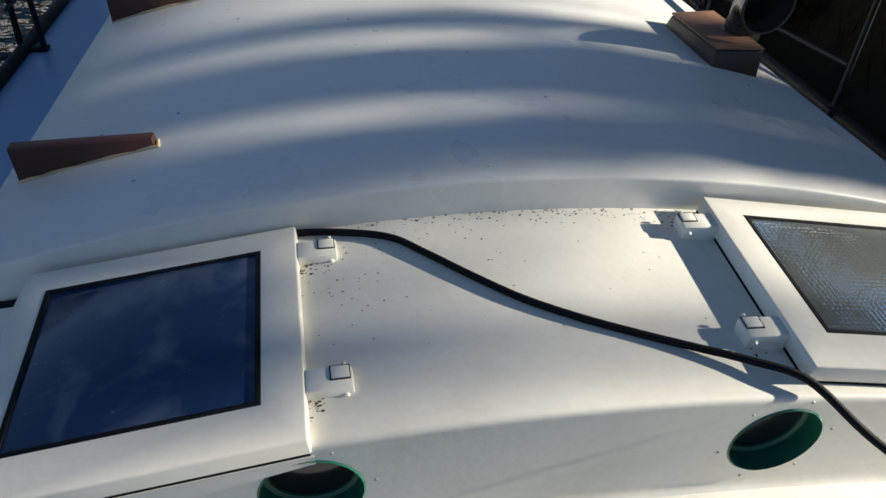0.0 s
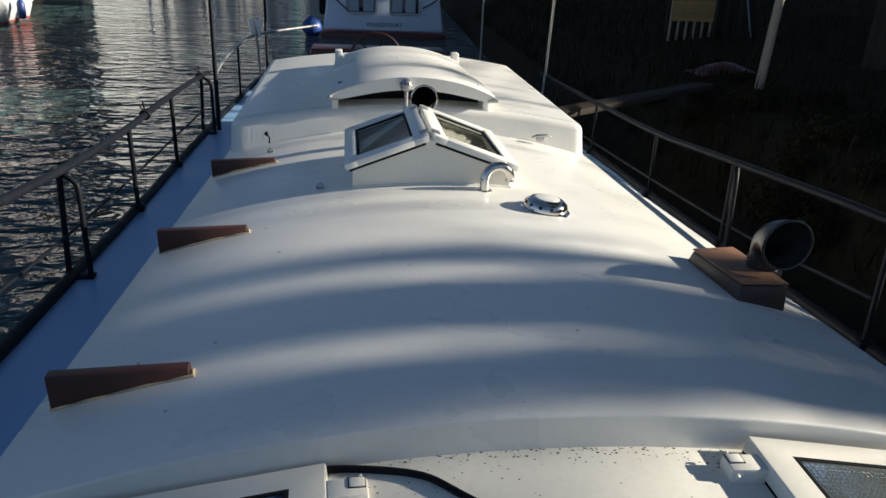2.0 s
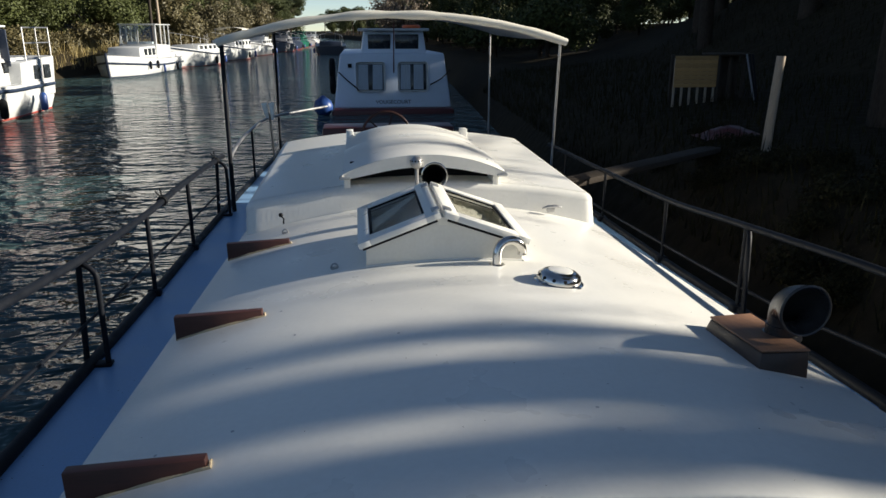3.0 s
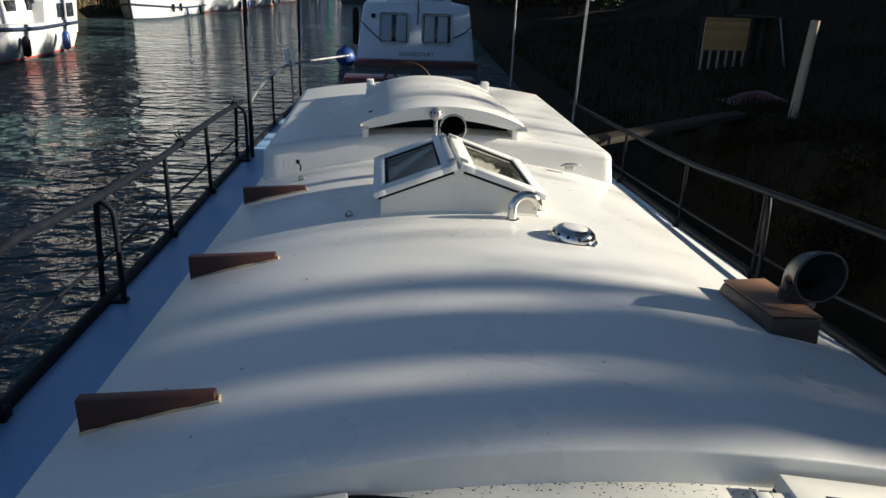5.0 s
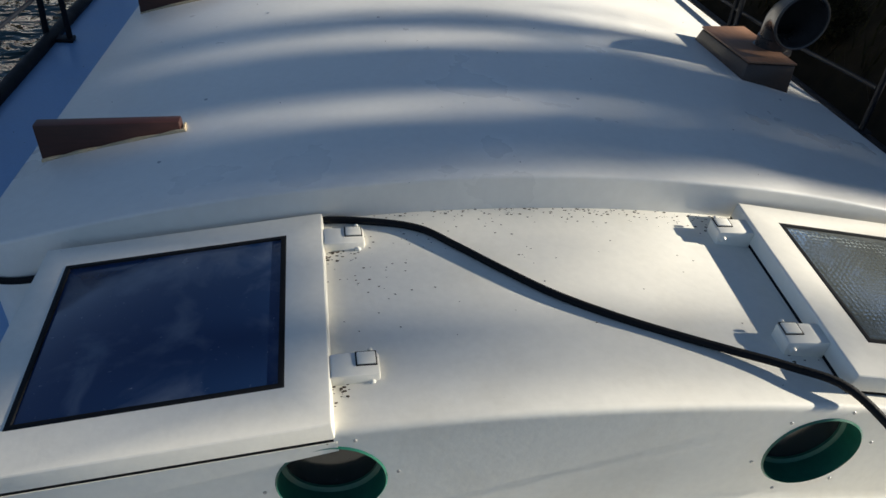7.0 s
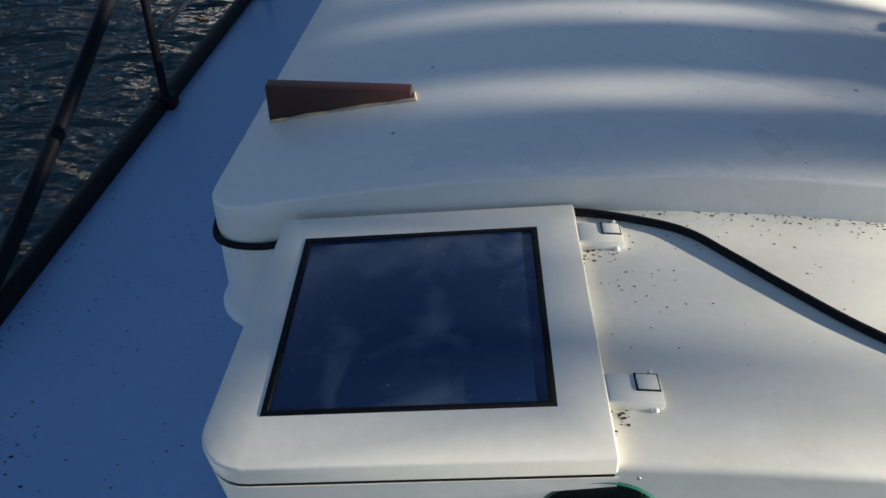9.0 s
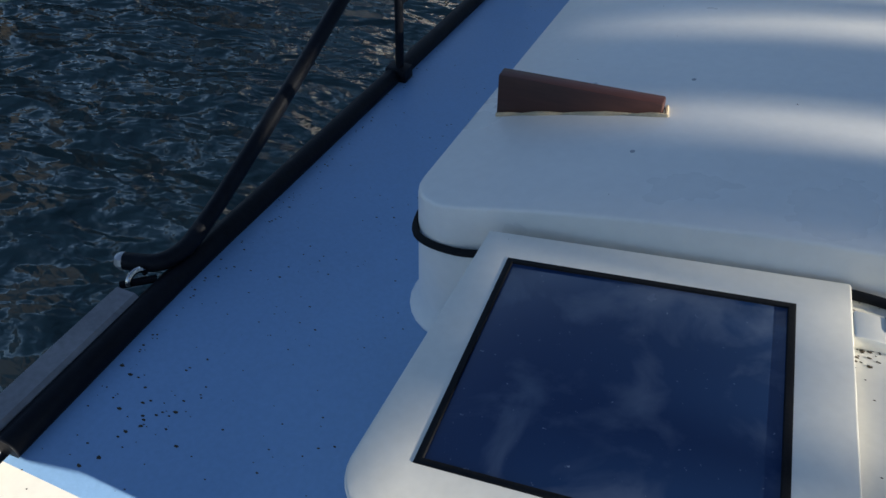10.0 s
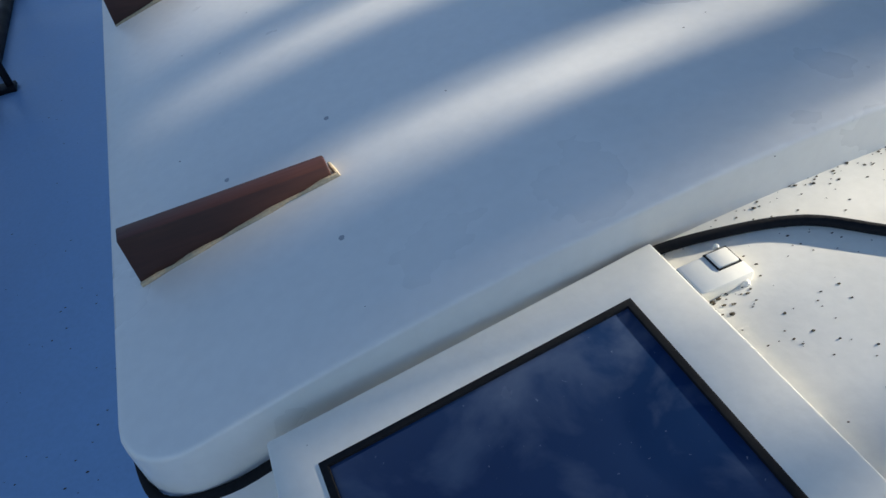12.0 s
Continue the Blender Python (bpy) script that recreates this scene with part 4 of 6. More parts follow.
for y in (3.62, 5.35):
    ty = bmesh.new()
    for k in range(3):
        zz = top_z(y)
        loop = [(XR(y) + 0.028 * math.cos(t), y + 0.014 * k, zz + 0.028 * math.sin(t)) for t in (2 * math.pi * i / 14 for i in range(15))]
        sweep(loop, 0.006, 6, ty, caps=False)
    sweep([(XR(y), y, top_z(y) + 0.025), (XR(y) - 0.03, y - 0.02, top_z(y) + 0.075)], 0.005, 6, ty)
    sweep([(XR(y), y + 0.02, top_z(y) + 0.025), (XR(y) - 0.01, y + 0.02, top_z(y) + 0.085)], 0.005, 6, ty)
    tie = base("cord_lashing", XR(y), y, top_z(y), label="short black cord lashed round the rail", category="cord", group="lashings")
    wpart("knot", ty, RUBBER, tie)

rail_r = base("guard_rail", XC + 1.74, 2.5, 0, label="black painted tube guard rail beside the wooded bank", category="railing", group="guard rails")


def XRR(y):
    return XC + half_beam(y)


top_r = [(XRR(6) - 0.05, 6.46, 0.31), (XRR(5), 5.0, 0.31), (XRR(3.6), 3.56, 0.345), (XRR(2.7), 2.66, 0.415), (XRR(1.4), 1.41, 0.51), (XRR(1.0), 1.05, 0.49), (XRR(0.5), 0.5, 0.24), (XRR(0), 0.06, 0.07)]
wpart("top_rail", sweep(smooth_path(top_r, 5), 0.019, 14), BLACK, rail_r)
low_r = [(XRR(6.3), 6.3, -0.01), (XRR(5.1), 5.14, -0.03), (XRR(2.46), 2.46, 0.07), (XRR(1.28), 1.28, 0.18)]
wpart("mid_rail", sweep(smooth_path(low_r, 4), 0.010, 8), BLACK, rail_r)
for y, z in ((1.25, 0.5), (2.5, 0.43), (3.55, 0.345), (4.8, 0.31), (5.95, 0.31)):
    wpart("post", sweep([(XRR(y) - 0.01, y, deck_z(0, y)), (XRR(y), y + 0.02, z)], 0.012, 10), BLACK, rail_r)
    wpart("foot", boxed(XRR(y) - 0.05, XRR(y) + 0.025, y - 0.03, y + 0.03, deck_z(0, y), deck_z(0, y) + 0.045, 0.006), BLACK, rail_r)
wpart("brace", sweep(smooth_path([(XRR(2.4) - 0.05, 2.36, deck_z(0, 2.4)), (XRR(2.4) - 0.03, 2.42, 0.33), (XRR(2.4), 2.49, 0.41)], 4), 0.014, 10), BLACK, rail_r)

# ---- awning over the steering position ----
awning = base("awning", XC, 7.5, 0.2, label="cream canvas awning stretched over thin poles", category="awning")
AX0, AX1, AY0, AY1 = -1.10, 2.10, 5.75, 9.5


def awning_z(f, y):
    return 1.40 + 0.245 * (1 - abs(2 * f - 1) ** 2.1) + 0.003 * math.sin(f * 31 + 1) * (1 - abs(2 * f - 1))


bm = bmesh.new()
rows = []
for i in range(13):
    y = AY0 + (AY1 - AY0) * i / 12
    rows.append([bm.verts.new((AX0 + (AX1 - AX0) * s / 40, y, awning_z(s / 40, y) - 0.02 * math.sin(math.pi * i / 12) + 0.035 * i / 12)) for s in range(41)])
for r0, r1 in zip(rows, rows[1:]):
    for k in range(40):
        bm.faces.new((r0[k], r0[k + 1], r1[k + 1], r1[k]))
bm.normal_update()
bmesh.ops.solidify(bm, geom=bm.faces[:], thickness=0.006)
wpart("canopy", bm, CANVAS, awning)
hem = [(AX0 + (AX1 - AX0) * s / 40, AY0 - 0.01, awning_z(s / 40, 0) - 0.03) for s in range(41)]
rng = random.Random(4)
wpart("rolled_hem", sweep(hem, [0.036 + 0.003 * math.sin(i * 0.9) + rng.uniform(-0.003, 0.003) for i in range(41)], 12), CANVAS, awning, "rolled and laced front hem")
for (x0, y0, z0), (x1, y1, z1), r, mt in (((-1.03, 5.58, -0.13), (-1.06, 5.78, 1.39), 0.02, BLACK), ((-0.95, 9.2, -0.15), (-0.96, 9.35, 1.44), 0.017, BLACK),
                                          ((2.02, 9.4, -0.15), (2.02, 9.4, 1.44), 0.013, DULLSTEEL), ((2.17, 6.4, -0.13), (2.08, 5.9, 1.39), 0.014, DULLSTEEL)):
    wpart("pole", sweep([(x0, y0, z0), (x1, y1, z1)], r, 10), mt, awning)

# ---- steering position and stern rail ----
wheel = base("steering_wheel", 0.45, 6.9, 0.0, label="dark wooden spoked steering wheel", category="wheel")
wc = Vector((0.44, 6.9, 0.36))
ringp = [wc + Vector((0.27 * math.cos(t), 0, 0.27 * math.sin(t))) for t in (2 * math.pi * k / 40 for k in range(41))]
wpart("rim", sweep(ringp, 0.016, 10, caps=False), WOOD, wheel)
for k in range(6):
    t = 2 * math.pi * k / 6 + 0.26
    wpart("spoke", sweep([wc, wc + Vector((0.26 * math.cos(t), 0, 0.26 * math.sin(t)))], 0.010, 8), WOOD, wheel)
wpart("hub", lathe([(0, -0.03), (0.045, -0.03), (0.045, 0.03), (0, 0.03)], 20, m=Matrix.Translation(wc) @ Matrix.Rotation(radians(90), 4, "X")), WOOD, wheel)
wpart("pedestal", boxed(0.34, 0.54, 6.93, 7.15, -0.15, 0.45, 0.02), WHITE, wheel)
wpart("cockpit_coaming", boxed(-0.25, 1.35, 5.86, 5.95, -0.15, 0.44, 0.015), MAROON, barge, "maroon cockpit edge")
wpart("cockpit_seat", boxed(-0.35, 1.45, 8.9, 9.4, -0.15, 0.22, 0.03), MAROON, barge, "maroon stern seat")
stern_rail = base("stern_rail", -0.9, 8, 0, label="bright steel stern rail with white rope", category="railing")
pts = [(XR(5.9), 5.95, -0.1), (XR(6), 6.0, 0.22), (XR(6.2), 6.3, 0.34), (XR(7) + 0.02, 7.2, 0.42), (XR(8) + 0.1, 8.3, 0.44), (-0.3, 9.5, 0.45)]
wpart("rail", sweep(smooth_path(pts, 6), 0.016, 10), DULLSTEEL, stern_rail)
wpart("post", sweep([(XR(7.2) + 0.02, 7.2, -0.15), (XR(7.2) + 0.02, 7.2, 0.42)], 0.012, 8), BLACK, stern_rail)
wpart("rope", sweep(smooth_path([(XR(5.4) + 0.02, 5.3, 0.02), (XR(5.6) + 0.03, 5.65, 0.0), (XR(5.9) + 0.03, 5.85, 0.12), (XR(6), 6.02, 0.30)], 6), 0.009, 8), ROPE, stern_rail)
brush = base("boat_brush", -0.93, 8.2, 0.4, label="white paddle-shaped brush standing at the stern rail", category="brush")
wpart("handle", sweep([(-0.93, 8.2, -0.1), (-0.95, 8.15, 0.5)], 0.012, 8), POSTWOOD, brush)
for s in (-1, 1):
    wpart("blade", hull_of([(-0.96 + s * 0.03, 8.13, 0.42), (-0.93 + s * 0.03, 8.13, 0.42), (-0.93 + s * 0.03, 8.16, 0.42), (-0.96 + s * 0.03, 8.16, 0.42),
                            (-1.0 + s * 0.045, 8.13, 0.62), (-0.93 + s * 0.045, 8.13, 0.64), (-0.93 + s * 0.045, 8.16, 0.64), (-1.0 + s * 0.045, 8.16, 0.62)], 0.006), WHITE, brush)


# ---- crumbs and dirt ----
def crumbs(name, spots, surface, label, seed):
    rng = random.Random(seed)
    vs, fs = [], []
    for cx, cy, sx, sy, count, size in spots:
        for _ in range(count):
            x, y = rng.gauss(cx, sx), rng.gauss(cy, sy)
            if surface is fore_roof and (y > 0.088 or y < -0.5 or (x < 0.085 and y < 0.06) or x > 1.0):
                continue
            z = surface(x, y) + 0.0005
            r = size * rng.uniform(0.35, 1.5)
            t = rng.uniform(0, 6.28)
            k = len(vs)
            n = 5
            for i in range(n):
                q = t + 2 * math.pi * i / n
                rr = r * rng.uniform(0.6, 1.1)
                vs.append((x + rr * math.cos(q), y + 0.6 * rr * math.sin(q), z))
            vs.append((x, y, z + r * rng.uniform(0.12, 0.4)))
            fs += [(k + i, k + (i + 1) % n, k + n) for i in range(n)]
    me = bpy.data.meshes.new(name)
    me.from_pydata(vs, [], fs)
    me.materials.append(DEBRIS)
    return tagged(new(name, me), label, "dirt", kind="stuff")


crumbs("leaf_crumbs", [(0.25, 0.03, 0.12, 0.05, 60, 0.0028), (0.5, 0.07, 0.25, 0.014, 130, 0.0032), (0.75, 0.055, 0.16, 0.025, 90, 0.003), (0.1, -0.03, 0.02, 0.02, 60, 0.004), (0.15, -0.09, 0.06, 0.06, 40, 0.0026),
                       (0.1, -0.42, 0.02, 0.02, 26, 0.0034), (0.45, -0.05, 0.3, 0.12, 45, 0.0022), (0.5, -0.3, 0.3, 0.15, 14, 0.002), (0.97, 0.03, 0.03, 0.03, 26, 0.0035), (0.93, -0.40, 0.03, 0.02, 18, 0.003)],
       fore_roof, "dry leaf crumbs lying on the fore cabin roof", 3)
crumbs("deck_dirt", [(-0.95, -0.1, 0.1, 0.3, 70, 0.003), (-1.02, -0.35, 0.05, 0.06, 34, 0.005), (-0.9, 0.4, 0.15, 0.5, 60, 0.0025), (-1.13, 0.3, 0.012, 0.5, 90, 0.003), (-0.95, 1.4, 0.1, 0.6, 30, 0.003), (-0.72, -0.2, 0.05, 0.3, 22, 0.0025)],
       deck_z, "dark crumbs of dirt on the side deck", 5)
crumbs("roof_specks", [(0.4, 1.2, 0.7, 0.9, 70, 0.0026)], main_roof, "small dark specks on the cabin roof", 7)


# ---- canal, banks and woods ----
def lerp_table(table, y):
    if y <= table[0][0]:
        return table[0][1]
    for (ya, va), (yb, vb) in zip(table, table[1:]):
        if y <= yb:
            return va + (vb - va) * (y - ya) / (yb - ya)
    return table[-1][1]


def shore_left(y):
    return lerp_table(((-60, -19.0), (30, -17.0), (66, -12.5), (160, -11.0), (230, -14.0), (300, -22.0), (400, -45.0), (700, -140.0)), y)


def shore_right(y):
    return lerp_table(((-60, 2.6), (0, 2.75), (12, 3.2), (60, 6.0), (160, 7.0), (230, 1.0), (300, -9.0), (400, -30.0), (700, -120.0)), y)


def ground_z(x, y):  # water's edge, towpath and a wooded embankment on the shaded side
    l, r = shore_left(y), shore_right(y)
    bumps = (0.25 if x < 0 else 0.12) * noise.noise((x * 0.15, y * 0.15, 1.3)) + 0.06 * noise.noise((x * 0.8, y * 0.8, 7.0))
    if x > r:
        d = x - r
        z = -1.1 + min(d, 1.0) * 1.25 + max(0, min(d - 1, 5)) * 0.09 + max(0, min(d - 6, 7)) * lerp_table(((5, 0.545), (9, 0.66), (20, 0.62), (36, 0.2)), y)
        return z + bumps * min(1, d)
    if x < l:
        d = l - x
        return -1.1 + min(d, 1.5) * 0.9 + max(0, min(d - 1.5, 7)) * 0.14 + max(0, min(d - 8.5, 40)) * 0.13 + bumps * min(1, d)
    return -2.6 + 1.5 * max(0, 1 - min(x - l, r - x) / 1.5)


xs = sorted({round(v, 2) for v in [-1500, -700, -300, -160, -110, -90] + [-80 + 1.5 * i for i in range(53)] + [0 + 0.5 * i for i in range(26)] + [13 + 1.5 * i for i in range(30)] + [70, 90, 120, 180, 300, 700, 1500]})
ys = sorted({round(v, 2) for v in [-600, -200, -100] + [-60 + 4 * i for i in range(14)] + [-4 + i for i in range(34)] + [30 + 3 * i for i in range(26)] + [110 + 10 * i for i in range(30)] + [450, 550, 700, 1000, 1800]})
vs = [(x, y, ground_z(x, y)) for y in ys for x in xs]
nx = len(xs)
fs = [(j * nx + i, j * nx + i + 1, (j + 1) * nx + i + 1, (j + 1) * nx + i) for j in range(len(ys) - 1) for i in range(nx - 1)]
me = bpy.data.meshes.new("ground")
me.from_pydata(vs, [], fs)
me.polygons.foreach_set("use_smooth", [True] * len(fs))
me.materials.append(SOIL)
tagged(new("ground", me), "grassy canal banks of dark earth and dry grass", "ground", kind="structure")
me = bpy.data.meshes.new("water")
me.from_pydata([(-75, -300, -0.95), (45, -300, -0.95), (45, 900, -0.95), (-75, 900, -0.95)], [], [(0, 1, 2, 3)])
me.materials.append(WATER)
tagged(new("water", me), "dark rippled green-blue canal water", "water", kind="structure")


# ---- trees ----
def leaves(centres, count, size, rng, up=0.3):
    """Small leaf clumps spread through the outer part of several lobes (centre, radii)."""
    vs, fs = [], []
    weights = np.array([c[1][0] * c[1][1] for c in centres])
    picks = rng.choice(len(centres), count, p=weights / weights.sum())
    d = rng.normal(size=(count, 3))
    d /= np.linalg.norm(d, axis=1)[:, None]
    rad = rng.uniform(0.35, 1.0, count) ** 0.45 * (1 + 0.18 * np.sin(7 * d[:, 0] + 3 * d[:, 2]) * np.cos(6 * d[:, 1]))
    for i in range(count):
        c, r = centres[picks[i]]
        p = np.array(c) + d[i] * np.array(r) * rad[i]
        a = rng.normal(size=3)
        a /= np.linalg.norm(a)
        b = np.cross(a, d[i] + np.array((0, 0, up)))
        b /= np.linalg.norm(b) + 1e-6
        s = size * rng.uniform(0.5, 1.3)
        k = len(vs)
        vs += [tuple(p + s * a), tuple(p + 0.55 * s * b), tuple(p - s * a), tuple(p - 0.55 * s * b)]
        fs.append((k, k + 1, k + 2, k + 3))
    return vs, fs


def tree(name, label, height, lobes, count, size, mat, trunk_r, limbs, seed, bark=None, lean=0.0):
    rng = np.random.default_rng(seed)
    thing = base(name, 0, 0, 0, label=label, category="tree" if "tree" in name else "bush", group="canal bank trees")
    bm = bmesh.new()
    pts = [(lean * height * (i / 8) ** 2 + 0.12 * math.sin(i * 1.3 + seed), 0.1 * math.sin(i * 0.9 + seed), height * i / 8 - 0.3 * (i == 0)) for i in range(9)]
    sweep(smooth_path(pts, 2), [max(0.03, trunk_r * (1.25 - 1.05 * i / 16)) for i in range(17)], 9, bm)
    for start, end in limbs:
        f = start / height
        p0 = Vector((lean * height * f * f, 0, start))
        p1 = Vector(end)
        mid_p = (p0 + p1) / 2 + Vector((0, 0, -0.12 * (p1 - p0).length * 0.6))
        sweep(smooth_path([p0, mid_p, p1], 3), [trunk_r * 0.45 * (1 - 0.8 * i / 6) for i in range(7)], 6, bm)
    part("trunk", bm, bark or BARK, thing)
    vs, fs = leaves(lobes, count, size, rng)
    me = bpy.data.meshes.new("crown")
    me.from_pydata(vs, [], fs)
    me.materials.append(mat)
    shared("crown", me, thing)
    return thing


def lobed(n, spread, z0, z1, r0, r1, flat, seed):
    rng = random.Random(seed)
    out = []
    for _ in range(n):
        t, q = rng.uniform(0, 6.28), spread * math.sqrt(rng.uniform(0, 1))
        r = rng.uniform(r0, r1)
        out.append(((q * math.cos(t), q * math.sin(t), rng.uniform(z0, z1)), (r, r, r * flat)))
    return out


def limbs_to(lobes, z_from):
    return [(z_from + 0.25 * (l[0][2] - z_from), l[0]) for l in lobes]


lb = lobed(11, 2.6, 2.2, 6.8, 1.2, 2.0, 0.85, 1)
oak = tree("broadleaf_tree", "dense dark green evergreen tree on the sunny bank", 6.5, lb, 9000, 0.14, LEAF, 0.17, limbs_to(lb, 1.6), 1)
lb = lobed(10, 3.0, 6.6, 8.0, 1.3, 1.9, 0.5, 2)
stone_pine = tree("umbrella_pine_tree", "umbrella pine with a rounded green crown", 7.2, lb, 8500, 0.14, PINE, 0.22, limbs_to(lb, 4.0), 2, lean=0.04)
lb = lobed(12, 2.4, 1.0, 4.6, 0.8, 1.5, 0.9, 3)
scrub = tree("scrub_tree", "olive-brown scrubby tree on the canal bank", 4.2, lb, 7000, 0.13, OLIVE, 0.11, limbs_to(lb, 0.8), 3)
lb = lobed(8, 1.3, 0.4, 1.2, 0.5, 0.9, 0.8, 4)
shrub = tree("shrub_bush", "low dry green bush at the water's edge", 1.0, lb, 2200, 0.09, OLIVE, 0.05, limbs_to(lb, 0.2), 4)
lb = lobed(8, 1.3, 0.3, 1.1, 0.5, 0.9, 0.7, 5)
bramble = tree("bramble_bush", "bramble bush, its colour darkened for the shaded bank", 0.9, lb, 2600, 0.085, SHADEGRASS, 0.04, limbs_to(lb, 0.2), 5)
lb = lobed(12, 2.2, 4.0, 9.5, 0.9, 1.6, 0.8, 6)
bare = tree("bare_tree", "bare grey winter tree with thin twigs", 9.0, lb, 1500, 0.16, TWIG, 0.14, limbs_to(lb, 2.0), 6)
lb = lobed(12, 2.4, 9.5, 15.0, 1.1, 2.0, 0.7, 7)
forest_pine = tree("forest_pine_tree", "tall pine with a bare trunk in the shaded wood", 14.0, lb, 4200, 0.26, PINE, 0.20, limbs_to(lb, 8.0), 7, lean=0.02)
lb = lobed(14, 2.6, 1.5, 9.5, 1.2, 2.2, 0.9, 8)
lb2 = lobed(5, 0.8, 7.4, 9.6, 0.5, 0.8, 0.8, 9)
slender = tree("slender_tree", "slender young tree on the wooded embankment", 9.0, lb2, 900, 0.16, LEAF, 0.052, limbs_to(lb2, 6.5), 9)
ivy_tree = tree("shade_tree", "dark ivy-hung tree in the shaded wood", 9.0, lb, 9000, 0.19, LEAF, 0.18, limbs_to(lb, 2.0), 8)
KINDS = {"o": oak, "p": stone_pine, "s": scrub, "b": shrub, "w": bare, "f": forest_pine, "i": ivy_tree, "a": slender, "v": bramble}
USED = set()


def plant(kind, x, y, scale=1.0, turn=0.0, keep=False):
    if not keep and x > 3 and -6 < y - 0.026 * x < 9.5:  # the gap through which the low sun comes
        return
    if kind == "i" and 19 < y < 46 and x > 9:  # low growth where the sun reaches the water
        scale = min(scale, 0.28 if x < 21 else 0.4)
    m = pose(x, y, ground_z(x, y) - 0.1, 0, 0, turn) @ Matrix.Diagonal((scale, scale, scale, 1))
    src = KINDS[kind]
    if kind not in USED:
        USED.add(kind)
        src.matrix_basis = m
    else:
        ob = copy_thing(src, pose(x, y, ground_z(x, y) - 0.1, 0, 0, turn))
        ob.scale = (scale, scale, scale)
    return


rng = random.Random(11)
# sunny bank across the water
for i in range(44):
    y = 24 + i * 5.2 + rng.uniform(-1.5, 1.5)
    d = rng.uniform(5.5, 9)
    kind = rng.choice("oospsp" if y < 120 else "psop")
    plant(kind, shore_left(y) - d, y, rng.uniform(0.8, 1.15), rng.uniform(0, 360))
for i in range(30):
    y = 28 + i * 8.5 + rng.uniform(-2, 2)
    plant(rng.choice("oppi"), shore_left(y) - rng.uniform(11, 16), y, rng.uniform(0.95, 1.35), rng.uniform(0, 360))
for i in range(30):
    y = 26 + i * 3.6 + rng.uniform(-1.2, 1.2)
    plant("b" if rng.random() < 0.7 else "s", shore_left(y) - rng.uniform(1.8, 3.6), y, rng.uniform(0.6, 1.1), rng.uniform(0, 360))
# shaded wood beside the barge
for i in range(26):
    y = 6 + i * 4.2 + rng.uniform(-1.5, 1.5)
    plant("i", shore_right(y) + rng.uniform(9, 15), y, rng.uniform(0.6, 0.8) if y < 30 else rng.uniform(0.42, 0.55), rng.uniform(0, 360))
for i in range(26):
    y = 4 + i * 5.5 + rng.uniform(-1.5, 1.5)
    plant("i", shore_right(y) + rng.uniform(17, 26), y, rng.uniform(0.6, 0.8) if y < 30 else rng.uniform(0.5, 0.7), rng.uniform(0, 360))
for i in range(16):
    y = 13 + i * 4.5 + rng.uniform(-1.5, 1.5)
    plant("f" if y < 24 else "i", shore_right(y) + rng.uniform(6, 10), y, rng.uniform(0.9, 1.1) if y < 24 else rng.uniform(0.4, 0.52), rng.uniform(0, 360))
for i in range(12):
    y = 42 + i * 9 + rng.uniform(-2, 2)
    plant(rng.choice("iso"), shore_right(y) + rng.uniform(4, 9), y, rng.uniform(0.45, 0.6), rng.uniform(0, 360))
for i in range(26):
    y = 29 + i * 3.2 + rng.uniform(-1, 1)
    plant(rng.choice("iio"), shore_right(y) + rng.uniform(2.2, 4.5), y, rng.uniform(0.46, 0.56), rng.uniform(0, 360))
for y, d in ((70, 2.5), (84, 3.0), (98, 2.5), (150, 3)):
    plant("w", shore_right(y) + d - 4, y, 1.0, y * 7)


# woods that close the view where the canal bends away
for i in range(34):
    y = 165 + i * 5.5 + rng.uniform(-2, 2)
    plant(rng.choice("oppsi"), shore_right(y) + rng.uniform(3, 12), y, rng.uniform(0.75, 1.1), rng.uniform(0, 360))
for i in range(16):
    y = 200 + i * 7 + rng.uniform(-2, 2)
    plant(rng.choice("pop"), shore_left(y) - rng.uniform(4, 9), y, rng.uniform(0.9, 1.2), rng.uniform(0, 360))


# unseen trees: the first two stripe the cabin roof, others added to darken the bank
def sun_tree(y_band, distance, kind, scale):
    x = 0.8 + distance
    y = y_band + distance * math.tan(radians(SUN_AZ)) - (0.085 * scale if kind == "f" else 0.0)
    plant(kind, x, y, scale, 0, True)


for y_band, distance, kind, scale in ((-0.29, 24, "f", 0.42), (0.72, 10, "f", 0.72),
                                      (-2.2, 6, "f", 1.1), (-2.8, 10.5, "f", 1.3), (-4.6, 8, "f", 1.0), (8.0, 8, "f", 1.3), (8.4, 12.5, "f", 1.3), (7.1, 5.6, "f", 0.9), (7.2, 15, "f", 1.0), (6.9, 12, "a", 1.0)):
    sun_tree(y_band, distance, kind, scale)


# more pines added so that their crowns darken the bank
for x, y, scale in ((10.6, 20.5, 0.9), (12.0, 12.2, 1.1), (13.0, 25.0, 0.9), (14.0, 16.5, 1.0)):
    plant("f", x, y, scale, y * 40, True)


for i in range(18):
    y = 2.6 + i * 0.3 + rng.uniform(-0.2, 0.2)
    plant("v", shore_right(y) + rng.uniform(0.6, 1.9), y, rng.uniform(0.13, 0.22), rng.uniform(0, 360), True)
for i in range(22):
    y = 16 + i * 1.8 + rng.uniform(-0.8, 0.8)
    plant("i", shore_right(y) + rng.uniform(10.5, 15), y, rng.uniform(0.55, 0.72) if y < 30 else 0.5, rng.uniform(0, 360))
